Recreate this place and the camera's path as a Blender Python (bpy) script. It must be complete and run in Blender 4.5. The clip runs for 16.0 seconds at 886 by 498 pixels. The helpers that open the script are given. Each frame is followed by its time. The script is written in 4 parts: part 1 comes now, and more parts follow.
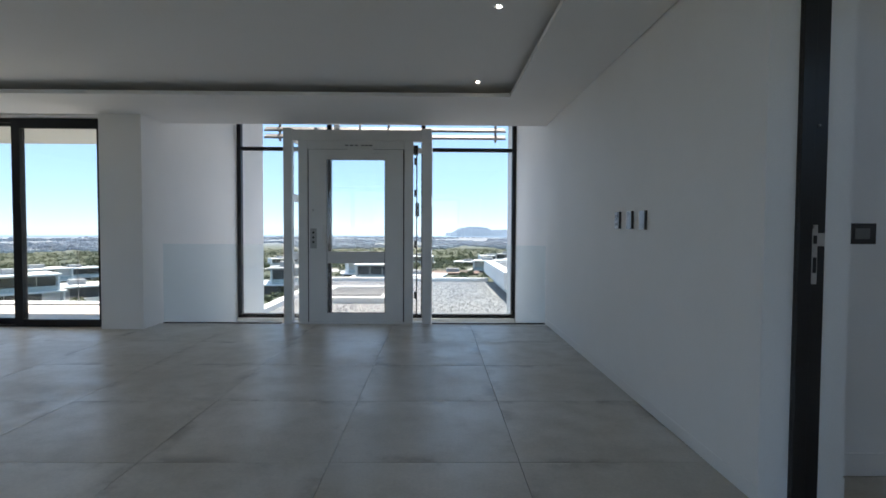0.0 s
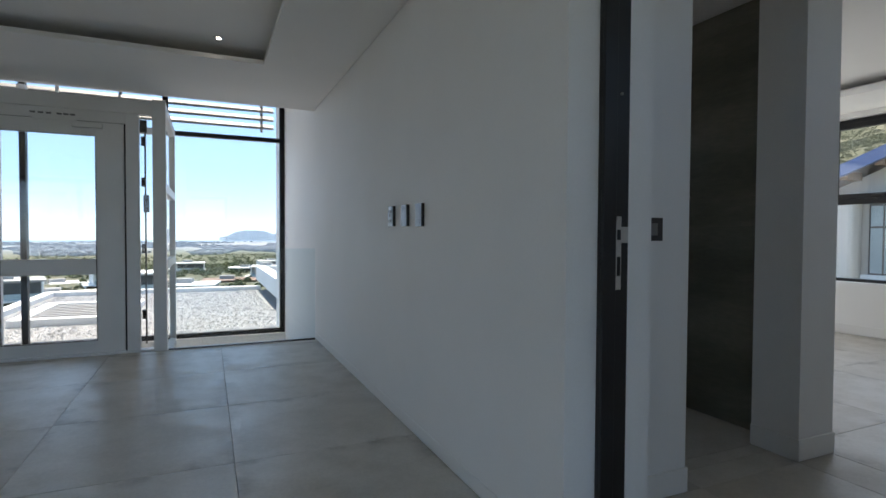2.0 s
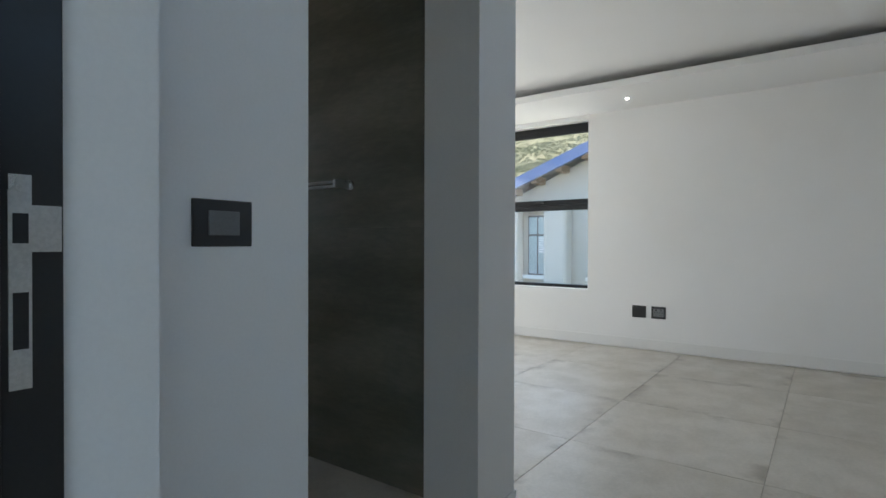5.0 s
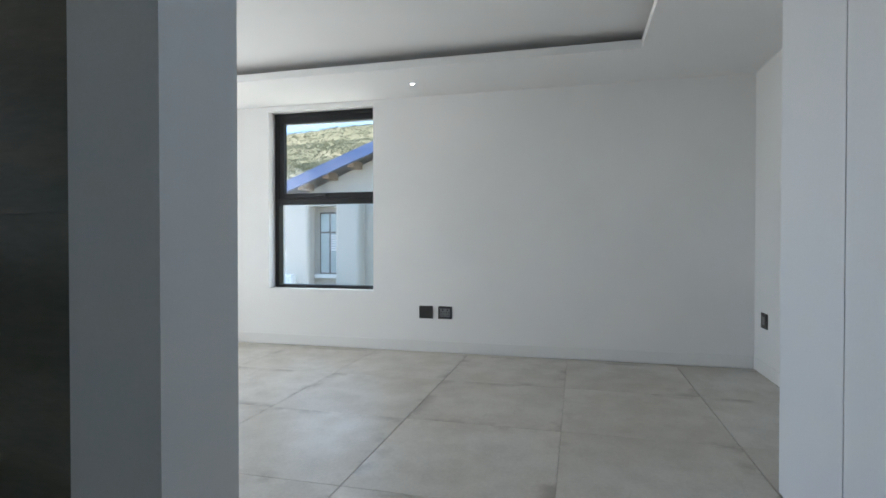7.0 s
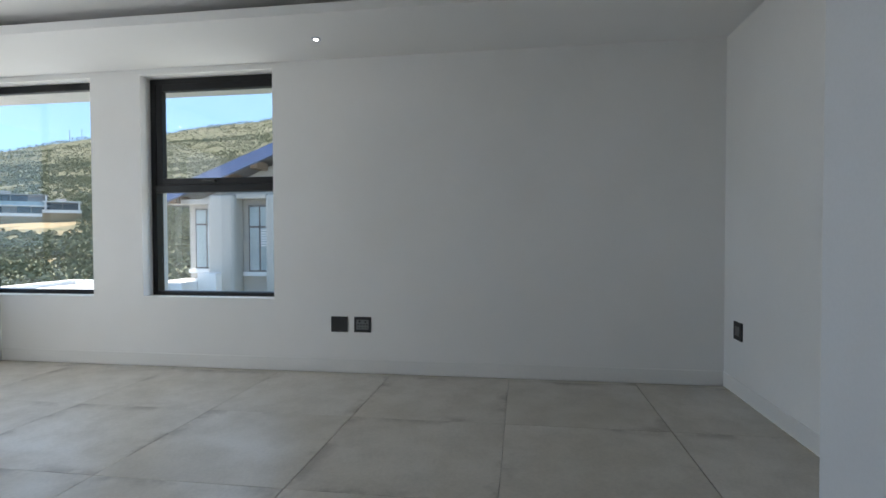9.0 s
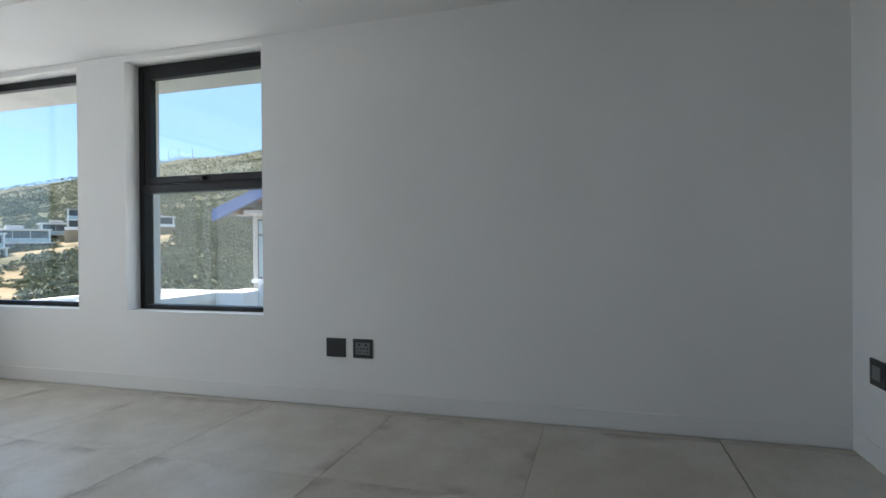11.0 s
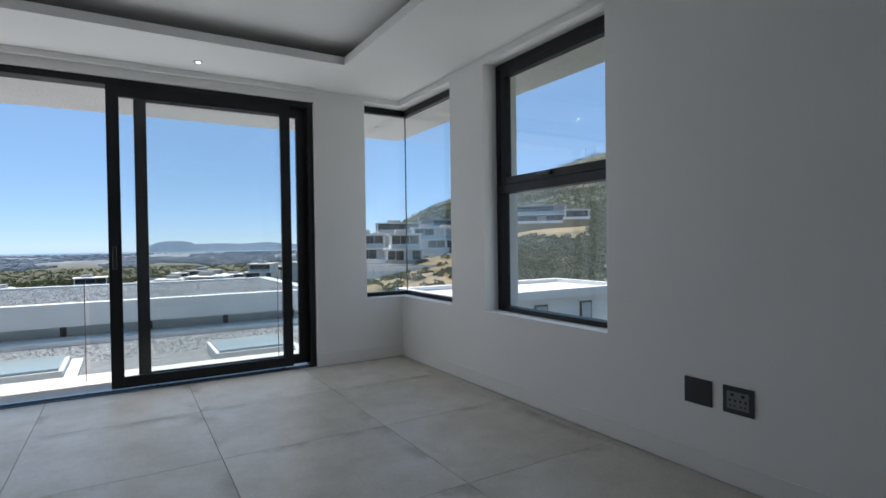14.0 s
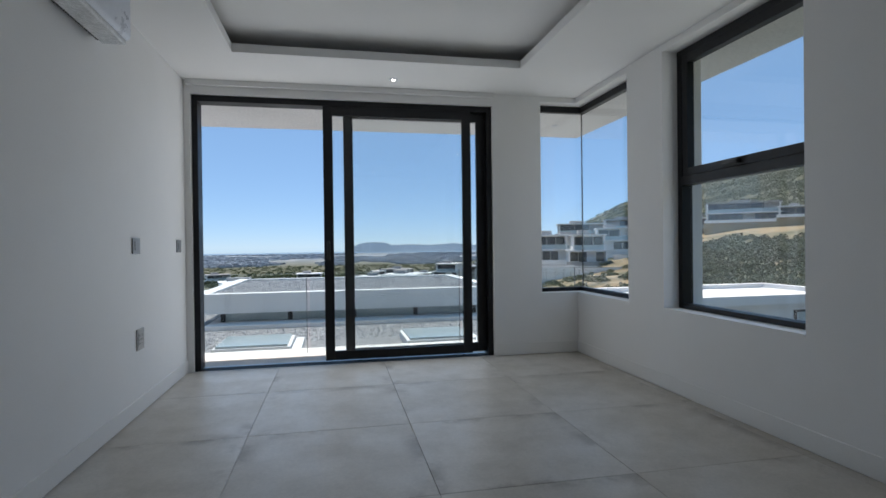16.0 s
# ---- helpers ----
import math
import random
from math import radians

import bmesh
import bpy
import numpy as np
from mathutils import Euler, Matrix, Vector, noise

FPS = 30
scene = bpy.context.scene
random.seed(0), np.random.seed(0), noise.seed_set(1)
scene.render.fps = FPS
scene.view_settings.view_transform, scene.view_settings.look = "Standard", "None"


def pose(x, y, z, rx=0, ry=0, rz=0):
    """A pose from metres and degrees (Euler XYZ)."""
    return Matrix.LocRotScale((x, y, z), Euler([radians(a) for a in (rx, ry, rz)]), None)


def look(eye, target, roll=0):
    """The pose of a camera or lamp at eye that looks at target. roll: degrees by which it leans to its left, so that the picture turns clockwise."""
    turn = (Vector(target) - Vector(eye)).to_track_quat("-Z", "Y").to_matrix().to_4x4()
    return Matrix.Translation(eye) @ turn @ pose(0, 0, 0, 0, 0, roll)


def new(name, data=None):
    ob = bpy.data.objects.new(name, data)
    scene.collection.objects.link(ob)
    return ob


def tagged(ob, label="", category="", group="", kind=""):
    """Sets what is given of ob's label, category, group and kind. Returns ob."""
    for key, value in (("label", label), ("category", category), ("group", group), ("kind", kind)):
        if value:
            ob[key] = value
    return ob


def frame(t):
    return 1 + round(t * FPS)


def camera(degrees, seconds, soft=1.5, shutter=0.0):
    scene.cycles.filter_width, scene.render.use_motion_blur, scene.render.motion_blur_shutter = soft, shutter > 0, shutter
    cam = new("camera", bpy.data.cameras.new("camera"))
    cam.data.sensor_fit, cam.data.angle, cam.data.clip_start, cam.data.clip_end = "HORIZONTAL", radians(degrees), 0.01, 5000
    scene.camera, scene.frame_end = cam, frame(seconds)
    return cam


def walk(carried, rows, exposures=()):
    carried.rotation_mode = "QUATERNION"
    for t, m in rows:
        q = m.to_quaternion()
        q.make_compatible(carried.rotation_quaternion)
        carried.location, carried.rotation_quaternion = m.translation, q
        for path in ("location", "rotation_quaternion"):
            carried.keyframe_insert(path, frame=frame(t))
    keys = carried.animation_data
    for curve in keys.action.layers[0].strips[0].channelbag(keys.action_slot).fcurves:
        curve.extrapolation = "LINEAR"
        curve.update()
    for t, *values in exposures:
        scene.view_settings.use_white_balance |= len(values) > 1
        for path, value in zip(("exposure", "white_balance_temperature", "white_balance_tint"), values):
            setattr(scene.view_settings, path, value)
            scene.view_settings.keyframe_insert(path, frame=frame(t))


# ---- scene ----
cam = camera(80.0, 16.0, soft=1.6)
PATH = [
    (0, (1.439, 1.071, 1.173), (1.466, 3.07, 1.103), 0.3),
    (0.5, (1.42, 1.27, 1.174), (1.555, 3.265, 1.106), 0.2),
    (1, (1.489, 1.477, 1.145), (1.839, 3.446, 1.088), 0.5),
    (1.5, (1.637, 1.693, 1.151), (2.229, 3.602, 1.091), 0.3),
    (2, (1.753, 1.868, 1.137), (2.566, 3.694, 1.086), 0.3),
    (2.5, (1.857, 2.045, 1.127), (2.891, 3.757, 1.082), 0.5),
    (3, (2.008, 2.157, 1.127), (3.203, 3.76, 1.082), 0.3),
    (3.5, (2.244, 2.271, 1.133), (3.543, 3.791, 1.092), 0.3),
    (6, (3.111, 2.632, 1.122), (4.932, 3.46, 1.097), 0.2),
    (6.5, (3.266, 2.675, 1.125), (5.163, 3.307, 1.092), 0.3),
    (7, (3.495, 2.653, 1.118), (5.433, 3.146, 1.092), 0.0),
    (7.5, (3.707, 2.641, 1.12), (5.666, 3.041, 1.092), -0.0),
    (8, (3.971, 2.68, 1.122), (5.943, 3.014, 1.093), -0.1),
    (8.5, (4.216, 2.676, 1.141), (6.194, 2.969, 1.092), -0.2),
    (11, (5.403, 2.427, 1.084), (7.323, 2.987, 1.077), -0.5),
    (11.5, (5.617, 2.479, 1.109), (7.441, 3.298, 1.091), -0.7),
    (12, (5.753, 2.529, 1.124), (7.45, 3.587, 1.102), -0.9),
    (12.5, (5.882, 2.536, 1.137), (7.405, 3.832, 1.118), -0.8),
    (13, (5.996, 2.539, 1.139), (7.336, 4.024, 1.122), -0.7),
    (13.5, (6.161, 2.581, 1.156), (7.364, 4.179, 1.133), -0.8),
    (14, (6.24, 2.559, 1.164), (7.272, 4.272, 1.136), -0.8),
    (14.5, (6.277, 2.464, 1.166), (7.101, 4.286, 1.131), -0.9),
    (15, (6.289, 2.383, 1.142), (6.944, 4.273, 1.113), -0.8),
    (15.5, (6.28, 2.347, 1.123), (6.799, 4.279, 1.099), -0.8),
    (16, (6.23, 2.367, 1.108), (6.63, 4.326, 1.094), -0.7),
]
EXPOSURES = [(0.0, 1.02, 7100, 15), (1.0, 1.12, 7200, 15), (2.0, 1.18, 7300, 15), (3.0, 1.38, 7350, 14), (3.5, 1.48, 7350, 13), (6.0, 2.0, 7100, 12), (6.5, 2.0, 7000, 12), (7.0, 1.85, 6950, 12), (8.5, 1.25, 6900, 12),
             (11.0, 1.1, 6850, 12), (12.5, 0.8, 6750, 12), (14.5, 0.15, 6650, 13), (16.0, 0.12, 6650, 13)]
walk(cam, [(t, look(eye, target, roll)) for t, eye, target, roll in PATH], EXPOSURES)

# ---- daylight ----
SUN_ELEV, SUN_AZ = radians(61), radians(2)   # azimuth counted from +y towards +x
world = bpy.data.worlds.new("sky")
scene.world = world
world.use_nodes = True
wn = world.node_tree
wn.nodes.clear()
sky = wn.nodes.new("ShaderNodeTexSky")
sky.sky_type, sky.sun_disc = "NISHITA", False
sky.sun_elevation, sky.sun_rotation = SUN_ELEV, SUN_AZ
sky.altitude, sky.air_density, sky.dust_density, sky.ozone_density = 300, 0.6, 0.0, 4.5
bg = wn.nodes.new("ShaderNodeBackground")
bg.inputs["Strength"].default_value = 0.13
wo = wn.nodes.new("ShaderNodeOutputWorld")
clear_blue = wn.nodes.new("ShaderNodeMix")     # evens out the bright band along the horizon
clear_blue.data_type = "RGBA"
clear_blue.inputs[0].default_value = 0.6
clear_blue.inputs[7].default_value = (1.85, 3.55, 5.8, 1)
wn.links.new(sky.outputs["Color"], clear_blue.inputs[6])
wn.links.new(clear_blue.outputs[2], bg.inputs["Color"])
wn.links.new(bg.outputs["Background"], wo.inputs["Surface"])
sun_data = bpy.data.lights.new("sun", "SUN")
sun_data.energy, sun_data.angle, sun_data.color = 5.0, radians(0.5), (1.0, 0.95, 0.88)
sun = new("sun", sun_data)
sun_way = Vector((math.sin(SUN_AZ) * math.cos(SUN_ELEV), math.cos(SUN_AZ) * math.cos(SUN_ELEV), math.sin(SUN_ELEV)))
sun.matrix_world = look(sun_way * 60, (0, 0, 0))


def window_light(name, at, towards, width, height, watts, colour=(0.86, 0.94, 1.0)):
    """An area lamp that fills a glazed opening and stands in for the light of sky and sunlit roofs outside."""
    data = bpy.data.lights.new(name, "AREA")
    data.shape, data.size, data.size_y = "RECTANGLE", width, height
    data.energy, data.color = watts, colour
    ob = new(name, data)
    ob.matrix_world = look(at, towards)
    return ob


window_light("window_light", (6.38, 7.44, 1.25), (6.38, 0, 1.25), 2.68, 2.38, 10.0)       # bedroom sliding door
window_light("window_light", (8.76, 5.335, 1.575), (0, 5.335, 1.575), 1.10, 1.85, 2.1)    # bedroom window
window_light("window_light", (8.77, 7.0, 1.575), (0, 7.0, 1.575), 1.05, 1.80, 1.8)        # corner window
window_light("window_light", (0.42, 10.20, 1.1), (0.42, 0, 1.1), 4.7, 2.85, 5.5)         # void glazing
window_light("window_light", (-4.0, 7.36, 1.25), (-4.0, 0, 1.25), 3.0, 2.35, 3.6)        # lounge sliding door
window_light("window_light", (-1.1, -1.60, 1.25), (-1.1, 9, 1.25), 6.8, 2.35, 4.8)       # unseen door added at the back of the lounge


# ---- materials ----
def material(name):
    m = bpy.data.materials.new(name)
    m.use_nodes = True
    return m, m.node_tree, m.node_tree.nodes["Principled BSDF"]


def node(tree, kind, **values):
    n = tree.nodes.new(kind)
    for key, value in values.items():
        n.inputs[key.replace("_", " ")].default_value = value
    return n


def mix_colour(tree, fac, a, b, blend="MIX"):
    n = tree.nodes.new("ShaderNodeMix")
    n.data_type, n.blend_type = "RGBA", blend
    for socket, value in ((n.inputs[0], fac), (n.inputs[6], a), (n.inputs[7], b)):
        if isinstance(value, (int, float)):
            socket.default_value = value
        elif isinstance(value, tuple):
            socket.default_value = (*value, 1)
        else:
            tree.links.new(value, socket)
    return n.outputs[2]


def ramp(tree, source, lo, hi, a=0.0, b=1.0):
    n = tree.nodes.new("ShaderNodeMapRange")
    n.interpolation_type = "SMOOTHSTEP"
    tree.links.new(source, n.inputs["Value"])
    for key, value in (("From Min", lo), ("From Max", hi), ("To Min", a), ("To Max", b)):
        n.inputs[key].default_value = value
    return n.outputs["Result"]


def noise_of(tree, scale, detail=4.0, rough=0.55, stretch=None, coords="Object"):
    tc = tree.nodes.new("ShaderNodeTexCoord")
    n = node(tree, "ShaderNodeTexNoise", Scale=scale, Detail=detail, Roughness=rough)
    if stretch:
        mp = tree.nodes.new("ShaderNodeMapping")
        mp.inputs["Scale"].default_value = stretch
        tree.links.new(tc.outputs[coords], mp.inputs["Vector"])
        tree.links.new(mp.outputs["Vector"], n.inputs["Vector"])
    else:
        tree.links.new(tc.outputs[coords], n.inputs["Vector"])
    return n.outputs["Fac"]


def bump(tree, bsdf, height, strength, distance):
    n = node(tree, "ShaderNodeBump", Strength=strength, Distance=distance)
    tree.links.new(height, n.inputs["Height"])
    tree.links.new(n.outputs["Normal"], bsdf.inputs["Normal"])


def surface(name, a, b, scale, rough=(0.5, 0.7), metal=0.0, fine=60.0, relief=0.15, depth=0.002, stretch=None, island=0.0, spec=0.5, speck=0.07):
    """A two-tone surface: large patches from a to b, a fine grain over it, uneven roughness and slight relief."""
    m, tree, bsdf = material(name)
    large, small = noise_of(tree, scale, 5, 0.6, stretch), noise_of(tree, fine, 3, 0.6, stretch)
    c = mix_colour(tree, ramp(tree, large, 0.32, 0.68), a, b)
    grain = mix_colour(tree, ramp(tree, small, 0.3, 0.7), (1 - speck,) * 3, (1 + speck,) * 3)
    c = mix_colour(tree, 1.0, c, grain, "MULTIPLY")
    if island:
        info = tree.nodes.new("ShaderNodeNewGeometry")
        shade = ramp(tree, info.outputs["Random Per Island"], 0, 1, 1 - island, 1 + island)
        comb = tree.nodes.new("ShaderNodeCombineColor")
        for k in range(3):
            tree.links.new(shade, comb.inputs[k])
        c = mix_colour(tree, 1.0, c, comb.outputs["Color"], "MULTIPLY")
    tree.links.new(c, bsdf.inputs["Base Color"])
    tree.links.new(ramp(tree, large, 0.3, 0.7, *rough), bsdf.inputs["Roughness"])
    bsdf.inputs["Metallic"].default_value = metal
    bsdf.inputs["Specular IOR Level"].default_value = spec
    if relief:
        bump(tree, bsdf, small, relief, depth)
    return m


def glass_material(name, tint=(0.985, 0.993, 0.99), gloss=0.02):
    """Clear thin glass: mostly see-through, with a mirror that grows at grazing angles."""
    m, tree, bsdf = material(name)
    tree.nodes.remove(bsdf)
    clear = node(tree, "ShaderNodeBsdfTransparent", Color=(*tint, 1))
    mirror = node(tree, "ShaderNodeBsdfGlossy", Color=(1, 1, 1, 1), Roughness=gloss)
    facing = node(tree, "ShaderNodeLayerWeight", Blend=0.5)
    power = tree.nodes.new("ShaderNodeMath")
    power.operation = "POWER"
    power.inputs[1].default_value = 5.0
    tree.links.new(facing.outputs["Facing"], power.inputs[0])
    fres = tree.nodes.new("ShaderNodeMath")
    fres.operation = "MULTIPLY_ADD"
    fres.inputs[1].default_value, fres.inputs[2].default_value = 0.80, 0.035
    tree.links.new(power.outputs[0], fres.inputs[0])
    both = tree.nodes.new("ShaderNodeMixShader")
    tree.links.new(fres.outputs[0], both.inputs[0])
    tree.links.new(clear.outputs[0], both.inputs[1])
    tree.links.new(mirror.outputs[0], both.inputs[2])
    tree.links.new(both.outputs[0], tree.nodes["Material Output"].inputs["Surface"])
    return m


def glow(name, colour, strength):
    m, tree, bsdf = material(name)
    bsdf.inputs["Emission Color"].default_value = (*colour, 1)
    bsdf.inputs["Emission Strength"].default_value = strength
    bsdf.inputs["Base Color"].default_value = (0.9, 0.9, 0.88, 1)
    return m


def floor_tile_material():
    """Pale cement-look porcelain with cloudy mottling, rust-grey stains that gather by the joints, and a soft sheen."""
    m, tree, bsdf = material("porcelain floor tile")
    geo = tree.nodes.new("ShaderNodeNewGeometry")
    info = tree.nodes.new("ShaderNodeObjectInfo")
    shift = tree.nodes.new("ShaderNodeVectorMath")
    shift.operation = "MULTIPLY_ADD"
    comb = tree.nodes.new("ShaderNodeCombineXYZ")
    for k in range(3):
        tree.links.new(info.outputs["Random"], comb.inputs[k])
    tree.links.new(comb.outputs[0], shift.inputs[0])
    shift.inputs[1].default_value = (1.7, 2.3, 9.0)
    tree.links.new(geo.outputs["Position"], shift.inputs[2])

    def cloud(scale, detail, rough):
        n = node(tree, "ShaderNodeTexNoise", Scale=scale, Detail=detail, Roughness=rough)
        tree.links.new(shift.outputs[0], n.inputs["Vector"])
        return n.outputs["Fac"]

    big, mid, fine = cloud(1.1, 4, 0.55), cloud(4.5, 6, 0.65), cloud(60, 3, 0.6)
    c = mix_colour(tree, ramp(tree, big, 0.35, 0.65), (0.53, 0.49, 0.425), (0.61, 0.575, 0.52))
    c = mix_colour(tree, ramp(tree, mid, 0.35, 0.75, 0.0, 0.45), c, (0.43, 0.40, 0.35))
    tc = tree.nodes.new("ShaderNodeTexCoord")
    split = tree.nodes.new("ShaderNodeSeparateXYZ")
    tree.links.new(tc.outputs["Object"], split.inputs[0])
    parts = []
    for k in range(2):
        a = tree.nodes.new("ShaderNodeMath")
        a.operation = "ABSOLUTE"
        tree.links.new(split.outputs[k], a.inputs[0])
        parts.append(a.outputs[0])
    far = tree.nodes.new("ShaderNodeMath")
    far.operation = "MAXIMUM"
    tree.links.new(parts[0], far.inputs[0])
    tree.links.new(parts[1], far.inputs[1])
    near_edge = ramp(tree, far.outputs[0], 0.36, 0.475)
    patch = ramp(tree, cloud(2.2, 5, 0.6), 0.5, 0.66)
    mul = tree.nodes.new("ShaderNodeMath")
    mul.operation = "MULTIPLY"
    tree.links.new(near_edge, mul.inputs[0])
    tree.links.new(patch, mul.inputs[1])
    half = tree.nodes.new("ShaderNodeMath")
    half.operation = "MULTIPLY"
    half.inputs[1].default_value = 0.75
    tree.links.new(mul.outputs[0], half.inputs[0])
    c = mix_colour(tree, half.outputs[0], c, (0.27, 0.235, 0.195))
    c = mix_colour(tree, 1.0, c, mix_colour(tree, ramp(tree, fine, 0.3, 0.7), (0.95, 0.95, 0.95), (1.04, 1.04, 1.04)), "MULTIPLY")
    tree.links.new(c, bsdf.inputs["Base Color"])
    tree.links.new(ramp(tree, mid, 0.3, 0.7, 0.30, 0.48), bsdf.inputs["Roughness"])
    bump(tree, bsdf, mid, 0.06, 0.002)
    return m


WHITE = surface("white wall paint", (0.83, 0.825, 0.81), (0.87, 0.865, 0.855), 0.7, (0.55, 0.75), fine=140, relief=0.12, depth=0.001, speck=0.012)
CEIL = surface("white ceiling paint", (0.84, 0.835, 0.82), (0.87, 0.865, 0.86), 0.5, (0.7, 0.85), fine=120, relief=0.06, depth=0.001, speck=0.012)
SKIRT = surface("white skirting enamel", (0.80, 0.795, 0.78), (0.83, 0.825, 0.81), 1.2, (0.35, 0.5), fine=80, relief=0.04, speck=0.012)
LACQUER = surface("white wardrobe lacquer", (0.76, 0.775, 0.80), (0.79, 0.80, 0.82), 0.8, (0.34, 0.36), fine=90, relief=0.0, speck=0.012)
CHARCOAL = surface("charcoal powder-coated aluminium", (0.010, 0.011, 0.013), (0.016, 0.017, 0.020), 3.0, (0.36, 0.5), fine=300, relief=0.05, depth=0.0005, spec=0.3)
STEEL_BLACK = surface("black painted steel", (0.010, 0.010, 0.011), (0.016, 0.016, 0.017), 3.0, (0.28, 0.42), fine=200, relief=0.05, depth=0.0005)
LIFT = surface("white coated lift aluminium", (0.70, 0.705, 0.70), (0.76, 0.76, 0.755), 1.5, (0.32, 0.45), fine=200, relief=0.03, depth=0.0005)
LIFT_GREY = surface("grey lift panel", (0.36, 0.365, 0.36), (0.42, 0.42, 0.415), 4.0, (0.35, 0.5), fine=200, relief=0.03, depth=0.0005)
STEEL = surface("brushed steel", (0.50, 0.50, 0.49), (0.62, 0.62, 0.61), 6.0, (0.25, 0.38), metal=1.0, fine=220, relief=0.05, depth=0.0005)
PLATE = surface("dark grey switch plastic", (0.022, 0.023, 0.025), (0.030, 0.031, 0.034), 8.0, (0.35, 0.5), fine=300, relief=0.03, depth=0.0003)
PLATE_FACE = surface("grey rocker plastic", (0.16, 0.165, 0.17), (0.19, 0.195, 0.20), 8.0, (0.3, 0.45), fine=300, relief=0.03, depth=0.0003)
PLATE_WHITE = surface("white switch plastic", (0.62, 0.66, 0.74), (0.67, 0.71, 0.78), 8.0, (0.25, 0.35), fine=300, relief=0.02, depth=0.0003)
PLATE_FILM = surface("pale blue protective film", (0.36, 0.42, 0.52), (0.42, 0.48, 0.57), 12.0, (0.25, 0.4), fine=200, relief=0.04, depth=0.0003)
PIN = surface("socket hole black", (0.008, 0.008, 0.008), (0.012, 0.012, 0.012), 9.0, (0.5, 0.6), relief=0)
BATH_TILE = surface("grey-brown stone wall tile", (0.125, 0.121, 0.090), (0.225, 0.215, 0.17), 1.6, (0.35, 0.55), fine=30, relief=0.15, stretch=(1.0, 0.55, 2.2))
BATH_GROUT = surface("dark bathroom grout", (0.13, 0.125, 0.098), (0.18, 0.172, 0.135), 3.0, (0.8, 0.95), fine=150, relief=0.2)
GROUT = surface("grey grout", (0.42, 0.395, 0.36), (0.50, 0.47, 0.43), 3.0, (0.8, 0.95), fine=150, relief=0.2)
FLOOR_TILE = floor_tile_material()
PLASTER_OUT = surface("white exterior plaster", (0.74, 0.735, 0.72), (0.80, 0.795, 0.785), 0.4, (0.8, 0.95), fine=40, relief=0.25, depth=0.003)
CREAM = surface("cream exterior plaster", (0.46, 0.435, 0.39), (0.52, 0.49, 0.445), 0.35, (0.8, 0.95), fine=30, relief=0.25, depth=0.003)
GREY_OUT = surface("grey exterior plaster", (0.30, 0.295, 0.29), (0.38, 0.375, 0.37), 0.35, (0.8, 0.95), fine=30, relief=0.2, depth=0.003)
BROWN_OUT = surface("brown face brick", (0.20, 0.12, 0.085), (0.27, 0.17, 0.125), 0.6, (0.8, 0.95), fine=14, relief=0.2, depth=0.003)
BRONZE = surface("bronze window aluminium", (0.085, 0.07, 0.06), (0.12, 0.10, 0.085), 2.0, (0.4, 0.55), fine=60, relief=0.05)
BLUE_TRIM = surface("blue painted fascia", (0.12, 0.17, 0.33), (0.16, 0.21, 0.38), 0.8, (0.5, 0.65), fine=60, relief=0.08)
ROOF_GREY = surface("grey roof sheeting", (0.13, 0.135, 0.14), (0.19, 0.195, 0.20), 0.7, (0.5, 0.7), fine=20, relief=0.2)
TIMBER = surface("brown rafter timber", (0.16, 0.10, 0.065), (0.24, 0.16, 0.10), 1.2, (0.6, 0.8), fine=50, relief=0.2)
EARTH = surface("ochre earth bank", (0.27, 0.205, 0.125), (0.35, 0.275, 0.175), 0.3, (0.9, 1.0), fine=3, relief=0.4, depth=0.05)
BALCONY = surface("pale beige balcony tile", (0.56, 0.51, 0.46), (0.64, 0.59, 0.54), 2.0, (0.5, 0.7), fine=80, relief=0.1)
GRAVEL = surface("pale grey roof gravel", (0.20, 0.20, 0.205), (0.32, 0.32, 0.32), 7.0, (0.8, 0.95), fine=45, relief=0.8, depth=0.02)
STONE = surface("loose gravel stones", (0.30, 0.30, 0.305), (0.44, 0.44, 0.44), 9.0, (0.75, 0.9), fine=60, relief=0.2, island=0.45)
DARK_GLASS = surface("dark window pane", (0.03, 0.04, 0.05), (0.06, 0.075, 0.09), 0.4, (0.05, 0.1), fine=20, relief=0)
SKY_GLASS = surface("skylight pane", (0.33, 0.40, 0.41), (0.42, 0.49, 0.50), 0.8, (0.05, 0.12), fine=20, relief=0)
LEAF = surface("scrub foliage", (0.175, 0.186, 0.118), (0.25, 0.256, 0.175), 0.25, (0.7, 0.9), fine=9, relief=0, island=0.35, spec=0.2)
TREE_LEAF = surface("tree foliage", (0.09, 0.115, 0.05), (0.15, 0.165, 0.085), 0.3, (0.7, 0.9), fine=9, relief=0, island=0.3, spec=0.2)
BARK = surface("bark", (0.10, 0.075, 0.05), (0.16, 0.12, 0.085), 3.0, (0.85, 0.95), fine=25, relief=0.4, depth=0.01)
PANE = glass_material("clear window glass")
PANE_GREEN = glass_material("balustrade glass", (0.925, 0.965, 0.975))
LAMP = glow("downlight lens", (1.0, 0.94, 0.84), 14.0)
FOIL = surface("clear plastic wrap", (0.72, 0.73, 0.74), (0.82, 0.83, 0.84), 14.0, (0.12, 0.25), fine=40, relief=0.6, depth=0.01)


